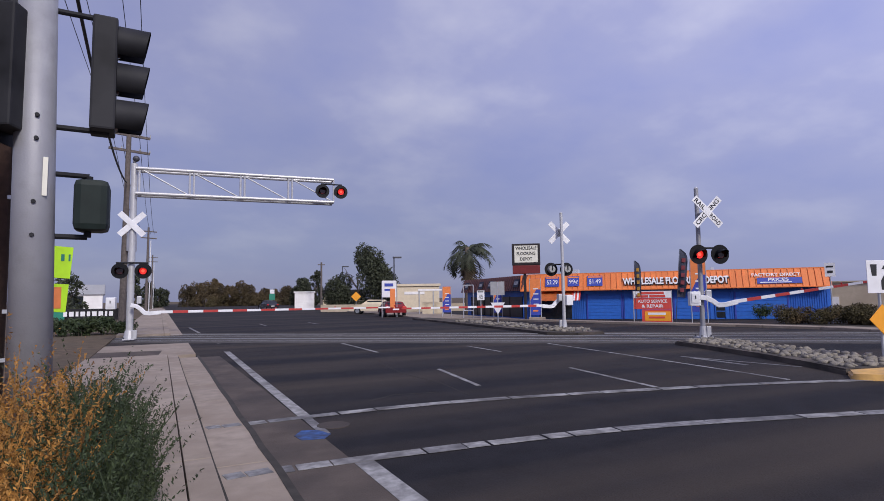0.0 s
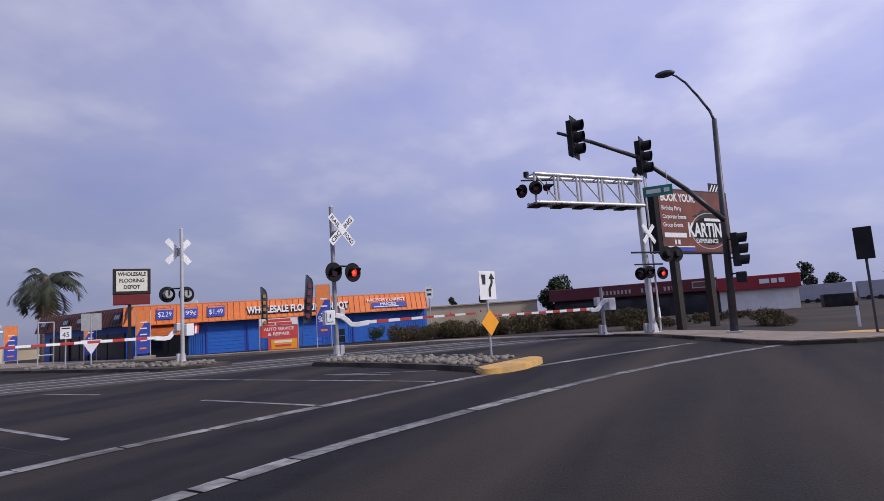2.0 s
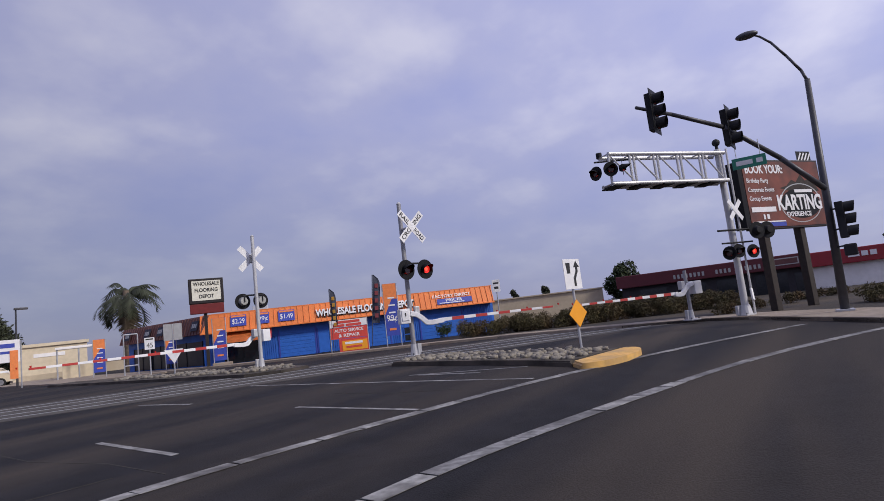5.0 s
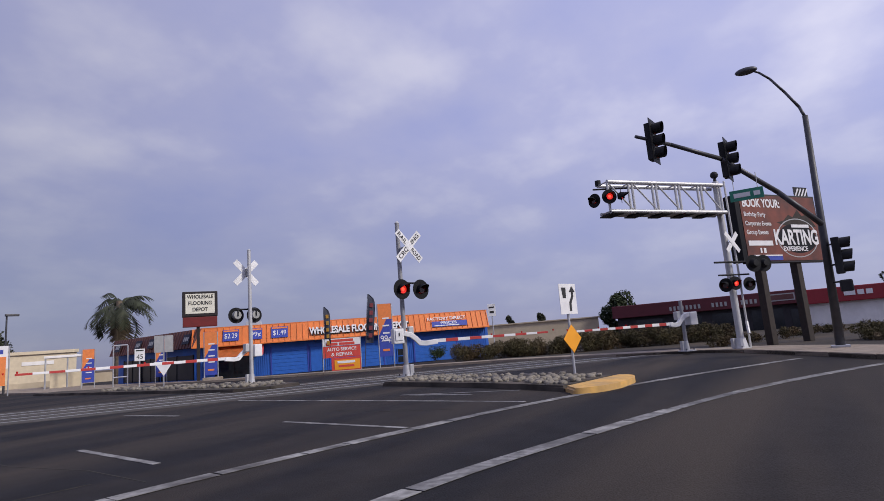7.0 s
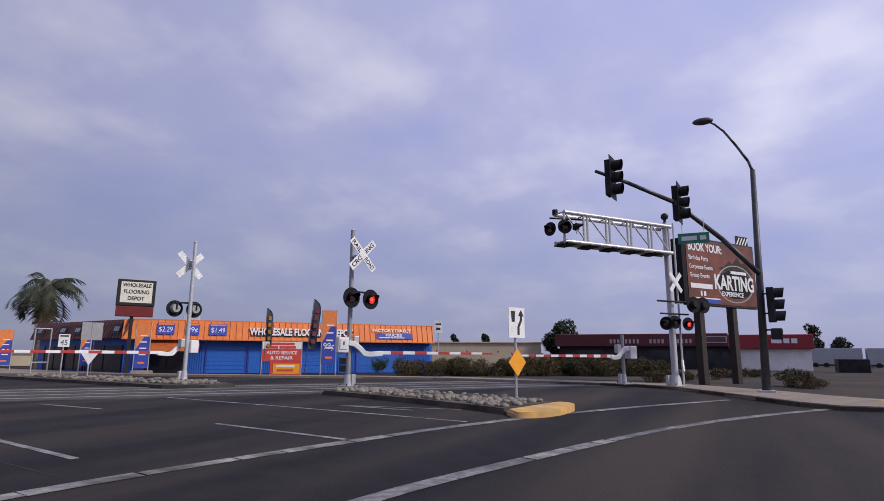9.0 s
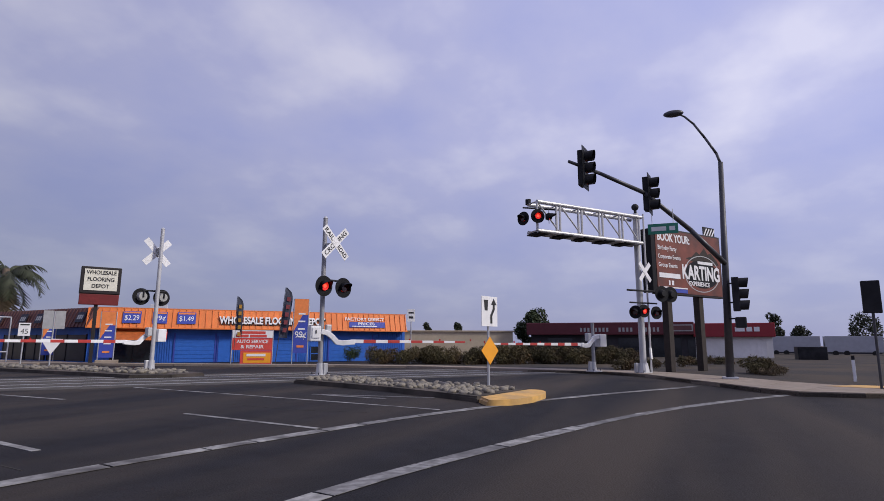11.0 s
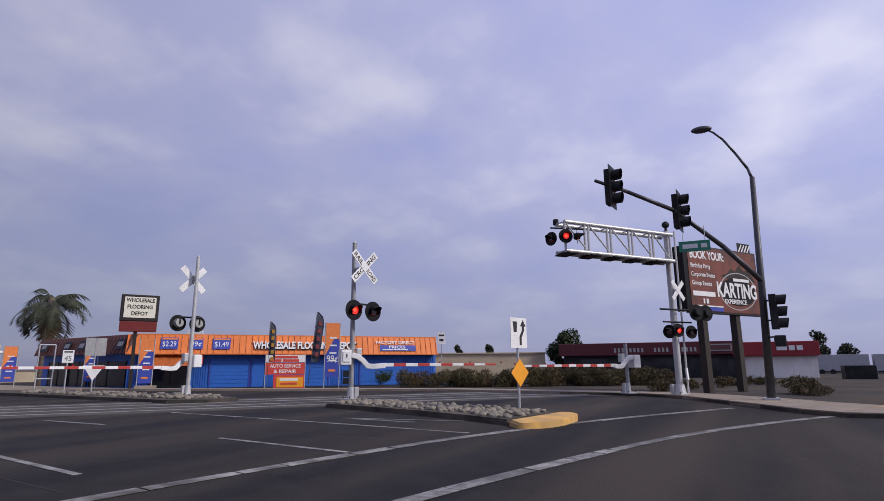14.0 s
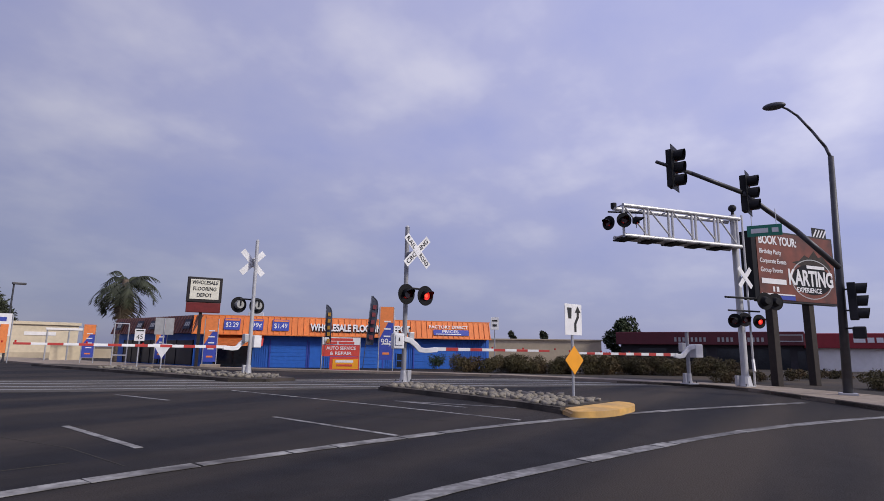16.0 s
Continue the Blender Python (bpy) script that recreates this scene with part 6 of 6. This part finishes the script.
weeds(pose(-2.75, 6.1, 0.1), 1.1, 1.6, 0.86, 420, 50, 0.02, DRY, "dry golden weeds round the poles", 4, 0.2, 0.12)
weeds(pose(-1.62, 5.7, 0.1), 0.42, 0.95, 0.93, 300, 56, 0.018, LEAF, "green weeds behind the golden ones", 6, 0.25, 0.1)
bush("hedge", pose(-4.0, 29.6, 0.03), blob_set(5, 40, 0.0, 0.0, 0.22, 0.6, 1.9, 0.8, 0.33), 7000, 0.07, LEAF, "clipped dark green hedge beside the tracks", 5, "hedge")
rndb = random.Random(8)
for i in range(15):
    q = i / 14
    x, y = 25.6 + 6.0 * q, 15.6 - 10.6 * q
    bush("brush", pose(x + rndb.uniform(-0.4, 0.6), y + rndb.uniform(-0.3, 0.3), 0.0), blob_set(70 + i, 18, 0, 0, 0.2, rndb.uniform(0.65, 0.9), 0.95, 0.85, 0.36), 4200, 0.055, HEDGE_LEAF, "low olive and rust dry brush beside the railway", 70 + i, "bush", "railway brush", (1.3, 0.6), 0.4)
for i in range(5):
    bush("brush", pose(24.2 + i * 2.3, 4.2 - i * 1.1, 0.085), blob_set(90 + i, 10, 0, 0, 0.1, 0.35, 0.8, 0.6, 0.2), 1300, 0.05, HEDGE_LEAF, "low rust dry brush beside the railway", 90 + i, "bush", "railway brush", (1.3, 0.6), 0.4)
bush("brush", pose(23.3, -0.75, 0.085), blob_set(97, 16, 0, 0, 0.15, 0.4, 0.8, 0.6, 0.26), 4200, 0.045, HEDGE_LEAF, "round olive shrub on the gravel lot", 97, "bush", "lot shrubs", (1.2, 0.7), 0.3)
bush("brush", pose(22.4, -0.95, 0.085), blob_set(98, 8, 0, 0, 0.1, 0.2, 0.45, 0.4, 0.14), 1200, 0.05, PALM_DEAD, "dry straw grass tuft on the gravel lot", 98, "grass tuft", "lot shrubs", (1.5, 0.4), 1.2)
bush("shrub", pose(30.0, 20.2, 0.0), blob_set(99, 12, 0, 0, 0.25, 0.7, 0.35, 0.35, 0.3), 2200, 0.05, LEAF, "clipped round shrub before the blue store", 99, "bush", "", (1.0, 0.7), 0.1)


# ---- vehicles ----
def car(name, m, paint, label, length=4.3, low=1.0):
    c = thing(name, m, label, "car", "cars")
    bm = bm_new()
    prof = [(-2.1, 0.35), (-2.1, 0.78), (-1.75, 0.95 * low), (-1.2, 1.38 * low), (0.25, 1.42 * low), (0.95, 0.95 * low), (1.95, 0.8), (2.1, 0.6), (2.1, 0.32)]
    rows = []
    for y, k in ((-0.82, 0.0), (-0.86, 1.0), (0.86, 1.0), (0.82, 0.0)):
        rows.append([bm.verts.new((y * (0.8 if z > 1.1 else 1.0), x * length / 4.3, z)) for x, z in prof])
    for a, b in zip(rows, rows[1:]):
        for i in range(len(prof) - 1):
            bm.faces.new((a[i], b[i], b[i + 1], a[i + 1]))
    bm.faces.new(rows[0]), bm.faces.new(rows[-1][::-1])
    bm.normal_update()
    part("body", bm, paint, c)
    bm = box(bm_new(), (0, -1.48, 1.15 * low), (1.15, 0.02, 0.34), Matrix.Rotation(radians(-38), 3, "X"))
    part("rear_window", bm, GLASS_DARK, c)
    for sx in (-0.72, 0.72):
        bm = box(bm_new(), (sx, -2.105, 0.8), (0.26, 0.03, 0.14), bevel=0.01)
        part("tail_light", bm, TAIL, c)
        bm = box(bm_new(), (sx * 1.02, -0.4, 1.16 * low), (0.02, 1.5, 0.3))
        part("side_window", bm, GLASS_DARK, c)
        for y in (-1.35, 1.3):
            wl_ = new("wheel")
            wl_.parent = c
            wl_.location = (sx * 1.1, y, 0.32)
            bm = rod(bm_new(), (-0.1, 0, 0), (0.1, 0, 0), 0.32, seg=18)
            part("tyre", bm, TYRE, wl_)
            bm = rod(bm_new(), (-0.105, 0, 0), (0.105, 0, 0), 0.2, seg=14)
            part("rim", bm, RIM, wl_)
    bm = box(bm_new(), (0, -2.11, 0.62), (0.5, 0.015, 0.12))
    part("number_plate", bm, BB_WHITE, c)
    return c


RED_CAR = car("car", pose(16.4, 43.5, 0), CAR_RED, "red sedan driving away beyond the crossing", low=0.88)
DARK_CAR = car("car", pose(13.5, 86.0, 0, 0, 0, 8), CAR_DARK, "dark car far down the road")

WHITE_CAR = car("car", pose(17.9, 52.6, 0, 0, 0, 60), CREAM_WALL, "pale parked car by the low shops")
LONE = thing("utility_pole", pose(19.3, 77.7, 0), "thin dark utility pole beside low shops", "utility pole", "utility poles")
bm = rod(bm_new(), (0, 0, 0), (0, 0, 6.7), 0.16, 0.12, 10)
part("pole", bm, WOOD_GREY, LONE)
bm = box(bm_new(), (0, 0, 6.35), (1.0, 0.1, 0.12))
part("crossarm", bm, WOOD_GREY, LONE)


def motions():
    # the flashers change sides
    lit_left = [(0, 1), (0.3, 0), (1.1, 1), (1.9, 0), (2.5, 1), (3.3, 0), (3.9, 1), (4.65, 0), (5.2, 1), (5.95, 0), (6.5, 1), (7.3, 0), (7.9, 1), (8.7, 0), (9.3, 1), (10.1, 0), (10.65, 1), (11.5, 0), (11.9, 1), (12.9, 0), (13.3, 1), (14.3, 0), (14.7, 1), (15.5, 0), (16.2, 0)]
    for side in ("left", "right"):
        rows = []
        for i, (t, on) in enumerate(lit_left):
            on = on if side == "left" else 1 - on
            was = 1 - on if i else on
            if i == len(lit_left) - 1:
                break
            a, b = (0 if was else 180), (0 if on else 180)
            if i == 0:
                rows.append((0.0, pose(0, -0.03, 0, 0, 0, b)))
            else:
                for k, q in enumerate((0.0, 0.34, 0.67, 1.0)):
                    rows.append((t + (k - 1) / 30, pose(0, -0.03, 0, 0, 0, a + (b - a) * q)))
        rows.append((16.0, rows[-1][1]))
        for lens in FLASH[side]:
            walk(lens, rows)
    # the median gate comes down
    walk(x_arm, [(t, pose(0, 0, 1.0, 0, 0, -21) @ pose(0.12, -0.16, 0) @ pose(0, 0, 0, 0, -a, 0)) for t, a in ((0, 8.5), (0.5, 5.5), (1.0, 4.0), (1.5, 2.5), (2.0, 0.8), (2.5, 0.0), (3.0, 0.0), (16.0, 0.0))])
    # the red car pulls away up the road
    walk(RED_CAR, [(0, pose(16.6, 44.0, 0, 0, 0, -12)), (0.5, pose(15.5, 46.0, 0, 0, 0, -5)), (1.0, pose(14.1, 47.9, 0, 0, 0, 2)), (1.5, pose(13.4, 52.5, 0, 0, 0, -2)), (2.5, pose(11.0, 58.0, 0, 0, 0, 10)), (4.0, pose(8.2, 67, 0, 0, 0, 8)), (7.0, pose(5.6, 86, 0, 0, 0, 2)), (16.0, pose(5.2, 190, 0, 0, 0, 0))])


motions()
